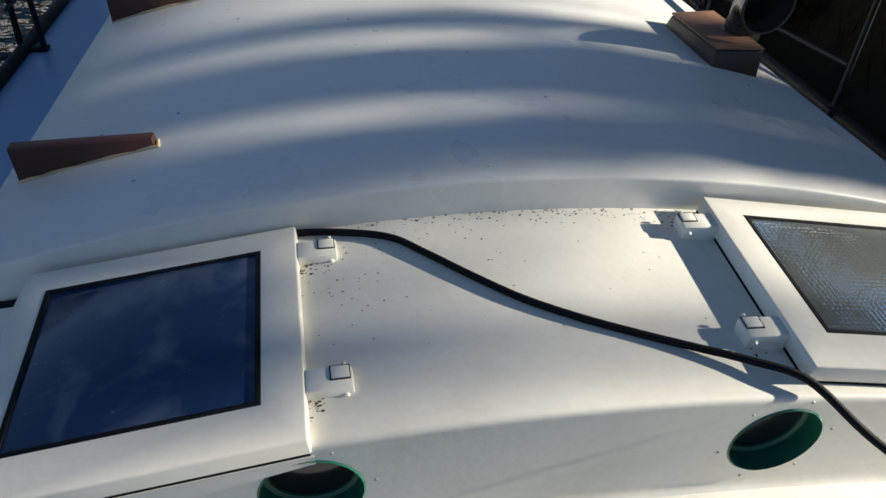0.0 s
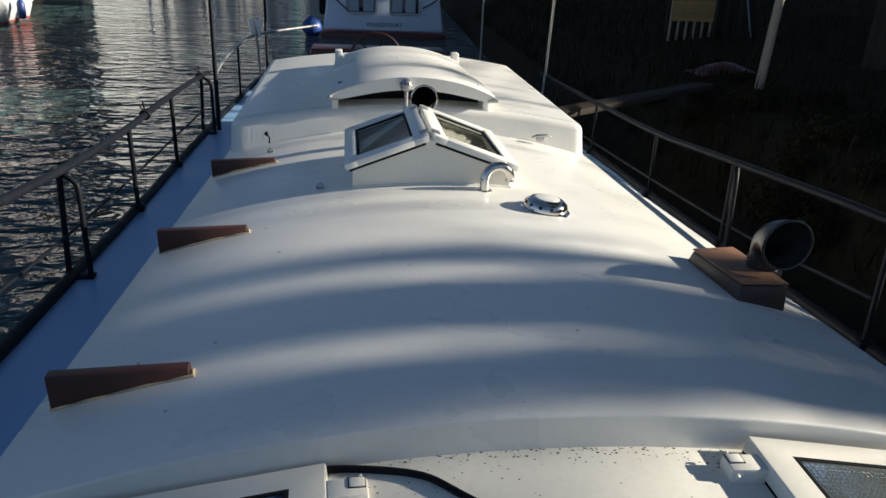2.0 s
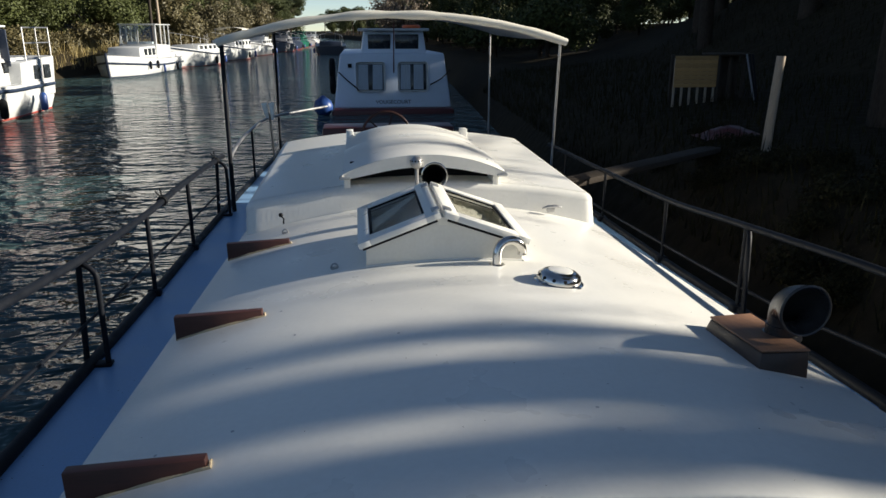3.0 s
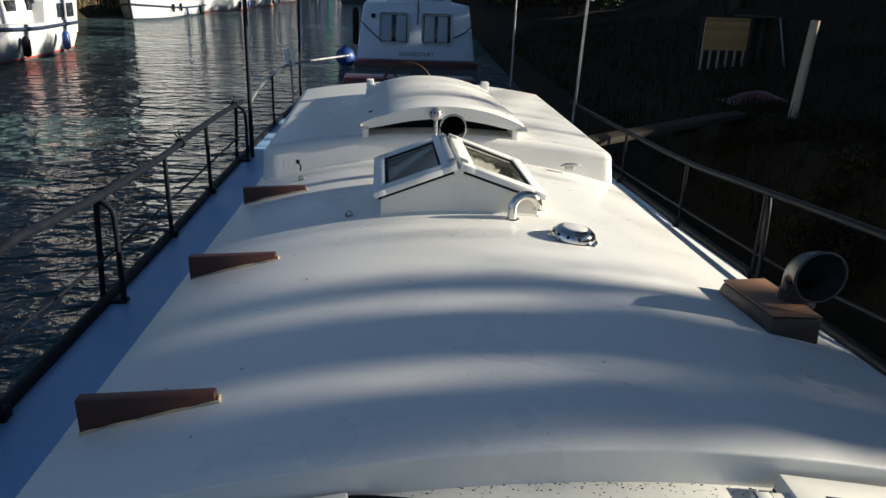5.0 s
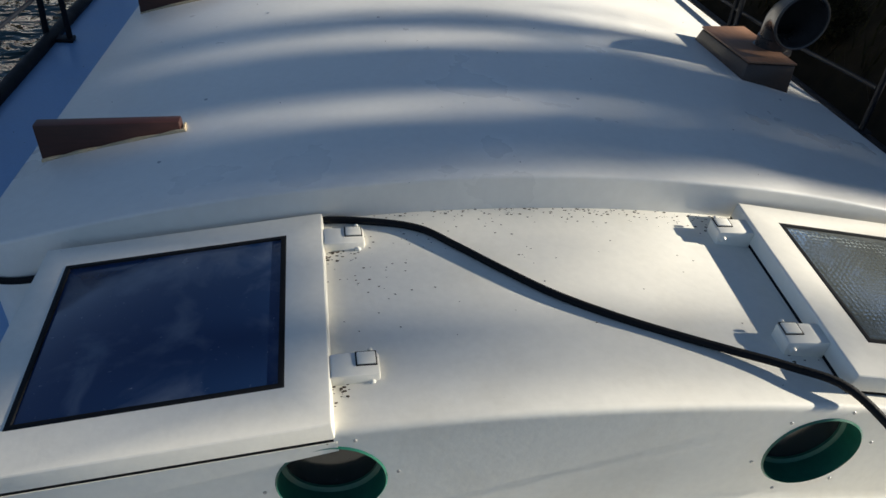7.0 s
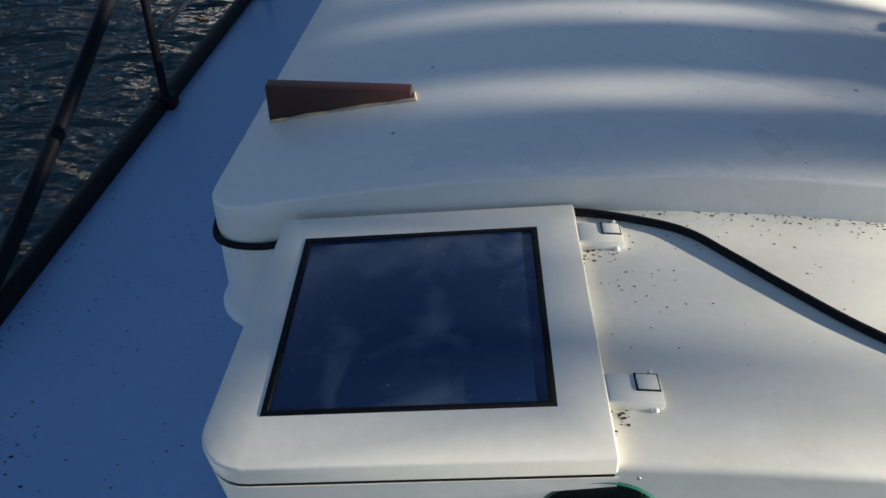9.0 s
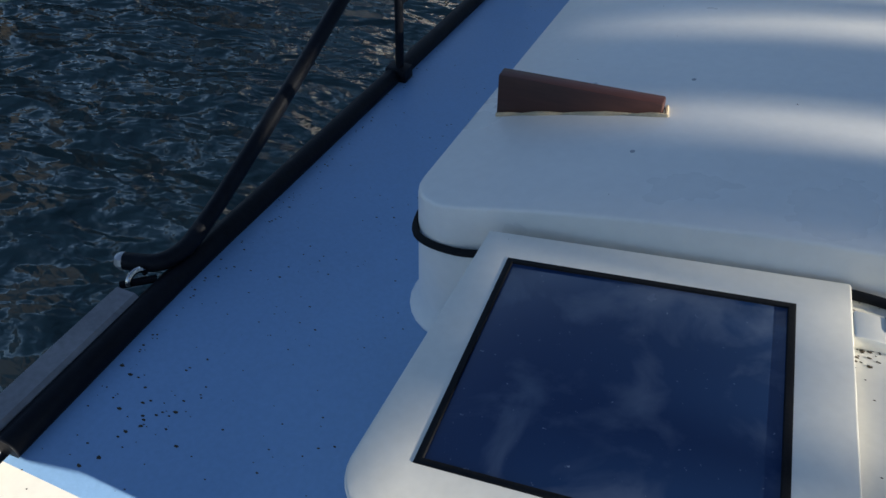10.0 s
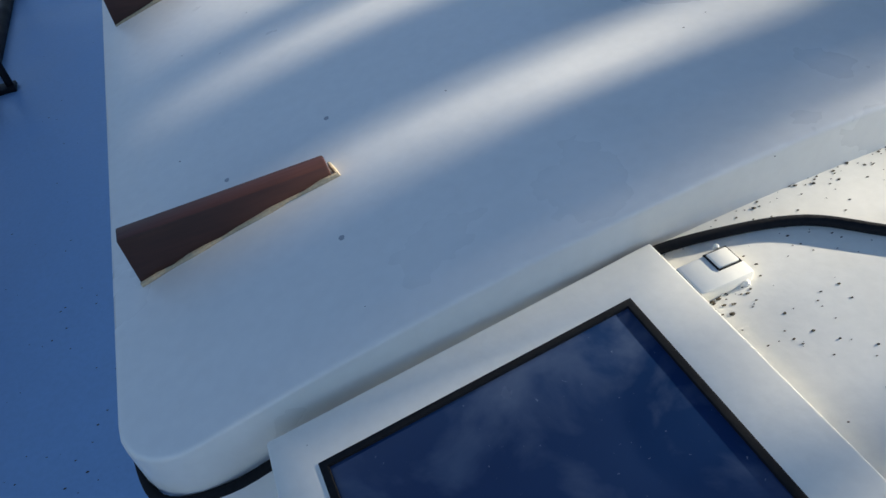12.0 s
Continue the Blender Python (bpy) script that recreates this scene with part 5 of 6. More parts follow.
for i in range(18):
    y = 24 + i * 2.8 + rng.uniform(-1, 1)
    plant(rng.choice("oos"), shore_left(y) - rng.uniform(4, 7), y, rng.uniform(0.6, 0.85), rng.uniform(0, 360))


# an old coppiced tree on the embankment: three stems out of one broad stool
OX = 17.8
OY = (OX - 0.8) * math.tan(radians(SUN_AZ))
OZ = ground_z(OX, OY + 0.7)
old_tree = base("coppiced_tree", OX, OY + 0.7, OZ, label="old coppiced tree with three stems on the embankment", category="tree", group="canal bank trees")
for dy, flare, wide, lean in ((0.29, 0.165, 0.085, -0.01), (0.70, 0.235, 0.175, 0.0), (1.12, 0.075, 0.06, 0.012)):
    hs = (-0.4, 0.4, 0.9, 1.12, 1.28, 1.48, 1.75, 2.3, 3.5, 5.0, 7.0)
    rs = [flare * 1.25, flare * 1.1, flare * 1.02, flare * 0.98] + [wide + (flare - wide) * k for k in (0.62, 0.3, 0.1)] + [wide, wide * 0.9, wide * 0.75, wide * 0.5]
    wpart("stem", sweep([(OX, OY + dy + lean * max(0, h - 1.4), OZ + h) for h in hs], rs, 14), BARK, old_tree)


def leafy_twigs(thing, sprays, distance, stem_y, seed):
    """Thin twigs off a stem, each with a loose spray of leaves.
    A spray: the stretch of cabin roof (x from, x to, y) it stands towards the sun of, its half-depth and its leaf count."""
    rng = random.Random(seed)
    vs, fs = [], []
    twigs = bmesh.new()
    for xa, xb, yb, deep, count in sprays:
        reach = distance / math.cos(radians(SUN_EL))
        ends = []
        for xx in (xa, xb):
            ends.append(Vector((xx, yb, main_roof(xx, yb))) + SUNWARD * (reach - (xx - xa)))
        mid_p = (ends[0] + ends[1]) / 2
        root = Vector((mid_p.x, stem_y, mid_p.z - 0.45))
        sweep(smooth_path([root, (root + mid_p) / 2 + Vector((0, 0, 0.05)), mid_p], 3), [0.012, 0.011, 0.010, 0.009, 0.008, 0.006, 0.004], 5, twigs)
        for _ in range(count):
            p = ends[0].lerp(ends[1], rng.uniform(-0.05, 1.05)) + Vector((rng.gauss(0, 0.5), rng.gauss(0, deep), rng.gauss(0, 0.03)))
            u = Vector((rng.gauss(0, 1), rng.gauss(0, 1), rng.gauss(0, 1))).normalized()
            w = u.cross(Vector((rng.gauss(0, 1), rng.gauss(0, 1), rng.gauss(0, 1)))).normalized()
            q = rng.uniform(0.03, 0.06)
            k = len(vs)
            vs += [tuple(p + q * u), tuple(p + 0.5 * q * w), tuple(p - q * u), tuple(p - 0.5 * q * w)]
            fs.append((k, k + 1, k + 2, k + 3))
    wpart("twigs", twigs, BARK, thing)
    me = bpy.data.meshes.new("leaf_spray")
    me.from_pydata(vs, [], fs)
    me.materials.append(LEAF)
    ob = new("leaf_spray", me)
    bpy.context.view_layer.update()
    ob.parent = thing
    ob.matrix_parent_inverse = thing.matrix_world.inverted()


# last four sprays: unseen, added only to keep sun off the foredeck
leafy_twigs(old_tree, [
    (-0.7, -0.1, 0.50, 0.05, 10), (-0.15, 0.32, 0.55, 0.03, 12), (0.80, 0.88, 0.50, 0.04, 12), (1.0, 1.35, 0.46, 0.07, 60), (1.35, 1.75, 0.50, 0.10, 60),
    (-0.7, -0.1, 0.90, 0.05, 12), (0.55, 0.75, 0.84, 0.04, 22), (1.15, 1.6, 0.90, 0.04, 20), (0.2, 0.6, 0.72, 0.03, 22), (0.6, 1.2, 0.66, 0.05, 85),
    (-0.7, -0.2, 1.22, 0.06, 34), (-0.2, 0.25, 1.15, 0.05, 40), (0.2, 0.8, 1.05, 0.04, 75), (0.9, 1.25, 1.14, 0.025, 14), (1.1, 1.5, 1.36, 0.02, 10),
    (-0.7, 0.1, 0.22, 0.08, 64), (-0.3, 0.3, 0.14, 0.04, 40), (0.1, 0.7, 0.29, 0.05, 95), (0.7, 1.3, 0.30, 0.06, 120), (1.2, 1.7, 0.26, 0.06, 70), (1.35, 1.75, 0.12, 0.03, 18), (-0.6, 0.0, 1.68, 0.05, 18), (-0.7, -0.3, 2.0, 0.06, 22),
    (1.42, 1.7, 1.0, 0.05, 60), (0.3, 0.55, -0.28, 0.04, 12), (0.2, 0.5, -0.12, 0.03, 8), (0.6, 1.5, -0.33, 0.03, 22), (-0.9, 0.6, -1.25, 0.22, 420), (0.6, 1.9, -1.25, 0.22, 420), (-0.9, 0.6, -0.85, 0.08, 120), (0.6, 1.7, -0.85, 0.08, 120)], 17.0, OY + 0.7, 41)
vs, fs = leaves([((0, dy, 7.5 + dz), (1.6, 1.5, 1.1)) for dy, dz in ((-0.6, 0), (0.4, 0.9), (1.2, 0.2))], 2600, 0.17, np.random.default_rng(31))
me = bpy.data.meshes.new("crown")
me.from_pydata(vs, [], fs)
me.materials.append(LEAF)
shared("crown", me, old_tree)

# a young leaning tree farther along, whose sprays dapple the after cabin
YX, YY = 16.6, 6.35
young_tree = base("young_tree", YX, YY, ground_z(YX, YY), label="young tree with loose leaf sprays on the embankment", category="tree", group="canal bank trees")
wpart("stem", sweep([(YX, YY, ground_z(YX, YY) - 0.3), (YX + 0.05, YY, ground_z(YX, YY) + 2.5), (YX, YY - 0.05, ground_z(YX, YY) + 5.0)], [0.06, 0.045, 0.02], 10), BARK, young_tree)
leafy_twigs(young_tree, [(-0.95, -0.25, 4.05, 0.05, 130), (-1.2, -0.8, 4.2, 0.04, 40), (0.55, 1.15, 4.0, 0.025, 50), (0.6, 1.1, 4.5, 0.02, 16), (-1.1, -0.6, 3.85, 0.05, 30),
                         (-0.6, -0.2, 3.3, 0.06, 30), (0.9, 1.3, 3.15, 0.03, 14), (-1.15, -0.7, 4.9, 0.06, 30)], 16.0, YY, 43)


# ---- utility poles on the sunny bank ----
def utility_pole(x, y, top, mat, label):
    z = ground_z(x, y)
    thing = base("utility_pole", x, y, z, label=label, category="pole", group="utility poles")
    wpart("shaft", sweep([(x, y, z - 0.4), (x + 0.02, y, (z + top) / 2), (x - 0.03, y, top)], [0.13, 0.11, 0.08], 10), mat, thing)
    wpart("crossarm", boxed(x - 0.55, x + 0.5, y - 0.05, y + 0.05, top - 0.5, top - 0.4, 0.01), mat, thing)
    for k in (-0.45, 0.4):
        wpart("insulator", lathe([(0, 0), (0.03, 0), (0.05, 0.04), (0.03, 0.1), (0, 0.11)], 10, m=pose(x + k, y, top - 0.4)), GELCOAT, thing)


utility_pole(-14.9, 58.0, 7.4, OLDWOOD, "tall weathered wooden utility pole on the sunny bank")
utility_pole(-14.45, 58.4, 5.2, POSTWOOD, "shorter pale utility pole beside a taller one")


# ---- grass ----
def grass(name, count, place, h, mat, label, seed):
    rng = np.random.default_rng(seed)
    vs, fs = [], []
    for _ in range(count):
        x, y = place(rng)
        z = ground_z(x, y) - 0.03
        t, lean = rng.uniform(0, 6.28), rng.uniform(0.1, 0.6)
        hh = h * rng.uniform(0.4, 1.3)
        w = 0.004 + 0.022 * hh
        dx, dy = math.cos(t), math.sin(t)
        k = len(vs)
        vs += [(x - w * dy, y + w * dx, z), (x + w * dy, y - w * dx, z), (x + lean * hh * dx, y + lean * hh * dy, z + hh)]
        fs.append((k, k + 1, k + 2))
    me = bpy.data.meshes.new(name)
    me.from_pydata(vs, [], fs)
    me.materials.append(mat)
    return tagged(new(name, me), label, "grass", kind="stuff")


def near_bank(rng):
    y = rng.uniform(-6, 24)
    return shore_right(y) + 0.5 + 10 * rng.uniform(0, 1) ** 1.5, y


def far_bank(rng):
    y = rng.uniform(24, 110)
    return shore_left(y) - 0.5 - 6 * rng.uniform(0, 1), y


grass("bank_grass", 26000, near_bank, 0.22, SHADEGRASS, "rough grass and ivy, coloured dark for the shaded bank", 21)
grass("dry_grass", 12000, far_bank, 0.7, DRYGRASS, "dry yellow grass on the sunny bank", 22)


# ---- hut, post and gangplank on the shaded bank ----
hx, hy = 5.90, 10.6
hz = ground_z(hx, hy) - 0.28
hut = base("timber_shed", hx, hy, hz, label="small unfinished timber shed with yellow boarding", category="shed")
W, D, H = 0.56, 0.4, 1.05
for i in range(8):
    z0 = hz + 0.50 + i * 0.062
    wpart("board", boxed(hx - W - 0.13, hx + 0.03, hy - D / 2 - 0.02, hy - D / 2 + 0.0, z0, z0 + 0.059, 0.003), PLANKYELLOW, hut)
for i in range(6):
    x = hx - W - 0.11 + i * 0.135
    wpart("stud", boxed(x - 0.015, x + 0.015, hy - D / 2 + 0.002, hy - D / 2 + 0.035, hz - 0.1, hz + 0.95, 0.002), POSTWOOD, hut)
for x, y in ((hx + 0.05, hy - D / 2), (hx + W, hy - D / 2 + 0.15), (hx - W, hy + D / 2), (hx + W, hy + D / 2), (hx + 0.3, hy - D / 2 + 0.1)):
    wpart("corner_post", boxed(x - 0.025, x + 0.025, y - 0.025, y + 0.025, hz - 0.1, hz + 1.0, 0.003), OLDWOOD, hut)
wpart("roof", boxed(hx - 0.04, hx + W + 0.05, hy - D / 2 - 0.05, hy + D / 2 + 0.05, hz + 1.0, hz + 1.03, 0.004), OLDWOOD, hut)
wpart("back_wall", boxed(hx - 0.02, hx + W, hy + D / 2 - 0.02, hy + D / 2, hz, hz + 1.0), OLDWOOD, hut)
wpart("tarpaulin", sweep(smooth_path([(hx + 0.1, hy - 0.6, hz + 0.06), (hx + 0.4, hy - 0.75, hz + 0.03), (hx + 0.62, hy - 0.95, hz + 0.05)], 5), 0.035, 8, squash=0.5), BLUEPLASTIC, hut, "folded blue tarpaulin")
for k in range(3):
    wpart("pole", sweep([(hx + 0.45 + 0.07 * k, hy - 0.85 + 0.1 * k, hz), (hx + 0.40 + 0.05 * k, hy - 0.4, hz + 1.02)], 0.014, 8), BLACK if k else GREYPLATE, hut)

px, py = 4.55, 6.35
pz = ground_z(px, py)
post = base("mooring_post", px, py, pz, label="pale peeled timber post leaning on the bank", category="post")
wpart("shaft", sweep([(px, py, -0.3), (px + 0.03, py + 0.01, 0.5), (px + 0.07, py + 0.02, 1.22)], [0.052, 0.05, 0.046], 14), POSTWOOD, post)
plank = base("gangplank", 3.0, 5.4, 0.25, label="long weathered timber lying from the barge to the bank", category="plank")
b = hull_of([(1.95, 4.72, 0.20), (4.0, 6.25, 0.22), (3.9, 6.42, 0.22), (1.85, 4.88, 0.20), (1.95, 4.72, 0.255), (4.0, 6.25, 0.275), (3.9, 6.42, 0.275), (1.85, 4.88, 0.255)], 0.006)
wpart("board", b, OLDWOOD, plank)
rz = ground_z(4.7, 7.6)
sack = base("red_tarpaulin", 4.7, 7.6, rz, label="crumpled dull red tarpaulin on the ground", category="tarpaulin")
bm = bmesh.new()
rows = [[bm.verts.new((4.35 + 0.7 * i / 10, 7.3 + 0.5 * j / 8, ground_z(4.35 + 0.7 * i / 10, 7.3 + 0.5 * j / 8) + 0.03 + 0.09 * math.sin(math.pi * i / 10) * math.sin(math.pi * j / 8) * (1 + 0.6 * noise.noise((i * 0.7, j * 0.7, 3))))) for i in range(11)] for j in range(9)]
for r0, r1 in zip(rows, rows[1:]):
    for k in range(10):
        bm.faces.new((r0[k], r0[k + 1], r1[k + 1], r1[k]))
wpart("sheet", bm, MAROON, sack)


# ---- moored boats ----
def shell(length, beam, free, sheer, depth=0.4, n=18, transom=0.8):
    """A boat's hull along +y, its bow at y = length."""
    bm = bmesh.new()
    rows = []
    for i in range(n + 1):
        f = i / n
        w = beam / 2 * (transom + (1 - transom) * min(1, f * 3)) * (1 - max(0, (f - 0.55) / 0.45) ** 2.3)
        w = max(w, 0.03)
        top = free + sheer * max(0, f - 0.3) ** 2 * 2
        y = f * length
        rows.append([bm.verts.new(q) for q in ((-w, y, top), (-w * 0.97, y - 0.12 * f, top * 0.45), (-w * 0.86, y - 0.3 * f, -0.02), (-w * 0.5, y - 0.5 * f, -depth), (w * 0.5, y - 0.5 * f, -depth), (w * 0.86, y - 0.3 * f, -0.02), (w * 0.97, y - 0.12 * f, top * 0.45), (w, y, top))])
    for r0, r1 in zip(rows, rows[1:]):
        for k in range(7):
            bm.faces.new((r0[k], r0[k + 1], r1[k + 1], r1[k]))
        bm.faces.new((r0[7], r0[0], r1[0], r1[7]))
    bm.faces.new(rows[0])
    bm.faces.new(rows[-1])
    return bm


def cruiser(x, y, turn, length, beam, label, cabin_h=0.75, house=True, hull_mat=None, canopy=None, stripe=None, poop=False):
    thing = base("moored_cruiser", 0, 0, 0, label=label, category="boat", group="moored boats")
    hm = hull_mat or GELCOAT
    free = 0.95
    part("hull", shell(length, beam, free, 0.55), hm, thing)
    st = bmesh.new()
    for s in (-1, 1):
        pts = []
        for i in range(13):
            f = i / 12
            w = beam / 2 * (0.8 + 0.2 * min(1, f * 3)) * (1 - max(0, (f - 0.55) / 0.45) ** 2.3)
            pts.append((s * (w + 0.02), f * length, (free + 0.55 * max(0, f - 0.3) ** 2 * 2) - 0.12))
        sweep(pts, 0.055, 6, st)
    bt = bmesh.new()
    for s in (-1, 1):
        pts = []
        for i in range(13):
            f = i / 12
            w = beam / 2 * (0.8 + 0.2 * min(1, f * 3)) * (1 - max(0, (f - 0.55) / 0.45) ** 2.3)
            pts.append((s * (max(w, 0.03) * 0.87 + 0.0), f * length - 0.29 * f, 0.04))
        sweep(pts, 0.035, 6, bt)
    part("boot_stripe", bt, RED, thing)
    part("rubbing_strake", st, stripe or HULLDARK, thing)
    cw = beam * 0.36
    y0, y1 = length * 0.08, length * 0.68
    part("cabin", hull_of([(-cw, y0, free - 0.1), (cw, y0, free - 0.1), (cw * 0.9, y1, free), (-cw * 0.9, y1, free), (-cw * 0.94, y0 + 0.05, free + cabin_h), (cw * 0.94, y0 + 0.05, free + cabin_h), (cw * 0.8, y1 - 0.5, free + cabin_h * 0.92), (-cw * 0.8, y1 - 0.5, free + cabin_h * 0.92)], 0.06, 3), hm, thing)
    for s in (-1, 1):
        for i in range(5):
            wy = y0 + 0.5 + i * (y1 - y0 - 1.4) / 4
            k = 1 - 0.1 * (wy - y0) / (y1 - y0)
            win = part("window", boxed(s * cw * k * 0.96 - 0.03, s * cw * k * 0.96 + 0.03, wy - 0.26, wy + 0.26, free + cabin_h * 0.42, free + cabin_h * 0.82, 0.012), RUBBER, thing)
            part("pane", boxed(s * cw * k * 0.96 - 0.036, s * cw * k * 0.96 + 0.036, wy - 0.21, wy + 0.21, free + cabin_h * 0.47, free + cabin_h * 0.77, 0.004), BOATGLASS, win)
    if house:
        a0, a1 = length * 0.22, length * 0.50
        z0, z1 = free + cabin_h - 0.05, free + cabin_h + 0.85
        hw = cw * 0.85
        part("wheelhouse", hull_of([(-hw, a0, z0), (hw, a0, z0), (hw, a1, z0), (-hw, a1, z0), (-hw * 0.95, a0 + 0.03, z1), (hw * 0.95, a0 + 0.03, z1), (hw * 0.92, a1 - 0.3, z1), (-hw * 0.92, a1 - 0.3, z1)], 0.04), hm, thing)
        part("wheelhouse_roof", boxed(-hw * 1.05, hw * 1.05, a0 - 0.15, a1 - 0.1, z1, z1 + 0.06, 0.02), hm, thing)
        for s in (-1, 1):
            for i in range(3):
                wy = a0 + 0.4 + i * (a1 - a0 - 0.95) / 2
                part("window", boxed(s * hw * 0.985 - 0.025, s * hw * 0.985 + 0.025, wy - 0.3, wy + 0.3, z0 + 0.3, z1 - 0.1, 0.01), BOATGLASS, thing)
        for s in (-0.45, 0.45):
            for wy in (a0 + 0.005, a1 - 0.16):
                part("window", boxed(s * hw - 0.34, s * hw + 0.34, wy - 0.02, wy + 0.03, z0 + 0.32, z1 - 0.12, 0.01), BOATGLASS, thing)
    part("stem", sweep([(0, length + 0.03, free + 0.8), (0, length - 0.1, free * 0.5), (0, length - 0.34, -0.05)], 0.07, 8), HULLDARK, thing)
    if poop:
        bw = beam * 0.41
        after = part("after_cabin", hull_of([(-bw, 0.0, 0.5), (bw, 0.0, 0.5), (bw * 1.06, 2.4, 0.5), (-bw * 1.06, 2.4, 0.5), (-bw * 1.02, -0.12, free + 0.75), (bw * 1.02, -0.12, free + 0.75), (bw * 1.08, 2.3, free + 0.6), (-bw * 1.08, 2.3, free + 0.6)], 0.05), hm, thing, "high white stern cabin")
        for q in (-1, 1):
            for wy in (0.6, 1.3):
                part("window", boxed(q * bw * 1.045 - 0.035, q * bw * 1.045 + 0.035, wy - 0.2, wy + 0.2, free + 0.08, free + 0.5, 0.02), BOATGLASS, after)
            rail = bmesh.new()
            for za in (0.72, 1.15, 1.6):
                sweep([(q * bw, 0.0, free + za), (q * bw, 1.7, free + za)], 0.022, 6, rail)
            for ya in (0.0, 0.85, 1.7):
                sweep([(q * bw, ya, free + 0.6), (q * bw, ya, free + 1.6)], 0.022, 6, rail)
            part("stern_rail", rail, DULLSTEEL, thing)
        part("dodger", boxed(-bw * 0.9, bw * 0.9, 2.3, 2.36, free + 0.5, free + 1.55, 0.02), HULLDARK, thing, "dark canvas screen")
    if canopy:
        part("canopy", arched(-cw, cw, length * 0.1, length * 0.42, free + cabin_h + 0.95, free + cabin_h + 1.12, 0.1, 0.02), canopy, thing)
        for s in (-1, 1):
            for yy in (length * 0.11, length * 0.41):
                part("canopy_post", sweep([(s * cw * 0.95, yy, free + 0.3), (s * cw * 0.95, yy, free + cabin_h + 0.95)], 0.02, 8), DULLSTEEL, thing)
    pr = bmesh.new()
    hh = free + 0.95
    for s in (-1, 1):
        sweep([(s * beam * 0.42, length * 0.55, hh), (s * beam * 0.33, length * 0.8, hh + 0.25), (0, length * 0.97, hh + 0.5)], 0.016, 6, pr)
        for f, w in ((0.55, 0.42), (0.68, 0.39), (0.8, 0.33), (0.9, 0.18)):
            sweep([(s * beam * w, length * f, free), (s * beam * w, length * f, hh + max(0, f - 0.55) * 1.1)], 0.014, 6, pr)
    part("pulpit_rail", pr, DULLSTEEL, thing)
    for s in (-1, 1):
        for f in (0.2, 0.45):
            fd = part("fender", lathe([(0, 0), (0.09, 0.04), (0.11, 0.12), (0.11, 0.45), (0.07, 0.53), (0.02, 0.56), (0, 0.56)], 14, m=pose(s * (beam / 2 + 0.11), length * f, 0.12)), BLUEPLASTIC if f < 0.3 else RUBBER, thing)
    thing.matrix_world = pose(x, y, -0.95, 0, 0, turn)
    return thing


def penichette(x, y, turn, length=11.0, beam=2.9):
    """A stubby hire boat: tall round bow with a dark stem, low fore cabin, glazed wheelhouse towards the stern."""
    thing = base("moored_cruiser", 0, 0, 0, label="stubby white hire boat with dark strake and glazed wheelhouse", category="boat", group="moored boats")

    def half(f):
        return beam / 2 * (0.86 + 0.14 * min(1, f * 4)) * max(0.02, 1 - max(0, (f - 0.6) / 0.4) ** 3.2)

    def sheer(f):
        return 0.80 + 0.12 * f + 0.75 * max(0, f - 0.45) ** 1.7

    bm = bmesh.new()
    rows = []
    for i in range(25):
        f = i / 24
        w, top, yy = half(f), sheer(f), f * length
        rows.append([bm.verts.new(q) for q in ((-w * 0.96, yy, top - 0.1), (-w, yy, top), (-w * 0.99, yy - 0.05 * f, top * 0.5), (-w * 0.9, yy - 0.2 * f, 0), (-w * 0.5, yy - 0.4 * f, -0.4),
                                               (w * 0.5, yy - 0.4 * f, -0.4), (w * 0.9, yy - 0.2 * f, 0), (w * 0.99, yy - 0.05 * f, top * 0.5), (w, yy, top), (w * 0.96, yy, top - 0.1))])
    for r0, r1 in zip(rows, rows[1:]):
        for k in range(9):
            bm.faces.new((r0[k], r0[k + 1], r1[k + 1], r1[k]))
        bm.faces.new((r0[9], r0[0], r1[0], r1[9]))
    bm.faces.new(rows[0])
    bm.faces.new(rows[-1])
    part("hull", bm, GELCOAT, thing)
    for sd in (-1, 1):
        part("rubbing_strake", sweep([(sd * (half(i / 20) + 0.015), i / 20 * length, sheer(i / 20) - 0.30 - 0.1 * (i / 20)) for i in range(21)], 0.06, 6), HULLDARK, thing)
        part("boot_stripe", sweep([(sd * half(i / 20) * 0.9, i / 20 * length - 0.2 * (i / 20), 0.02) for i in range(21)], 0.035, 6), HULLDARK, thing)
        part("toe_rail", sweep([(sd * half(i / 20) * 0.98, i / 20 * length, sheer(i / 20) + 0.02) for i in range(21)], 0.022, 6), DULLSTEEL, thing)
        for f in (0.22, 0.5, 0.62, 0.74):
            part("fender", lathe([(0, 0), (0.06, 0.03), (0.08, 0.1), (0.08, 0.4), (0.04, 0.47), (0, 0.48)], 12, m=pose(sd * (half(f) + 0.09), f * length, 0.02 + (f > 0.6) * 0.3, 0, 0, 0)), RUBBER if f != 0.5 else BLUEPLASTIC, thing)
    part("stem", sweep([(0, length + 0.03, sheer(1) + 0.12), (0, length - 0.03, 0.75), (0, length - 0.25, -0.1)], 0.075, 8), HULLDARK, thing)
    cw = beam * 0.37
    # low fore cabin with three windows a side
    f0, f1, ft = 5.2, 8.2, 1.62
    low = part("fore_cabin", hull_of([(-cw, f0, 0.7), (cw, f0, 0.7), (cw * 0.9, f1, 0.8), (-cw * 0.9, f1, 0.8), (-cw * 0.94, f0, ft), (cw * 0.94, f0, ft), (cw * 0.84, f1 - 0.25, ft - 0.06), (-cw * 0.84, f1 - 0.25, ft - 0.06)], 0.05, 3), GELCOAT, thing)
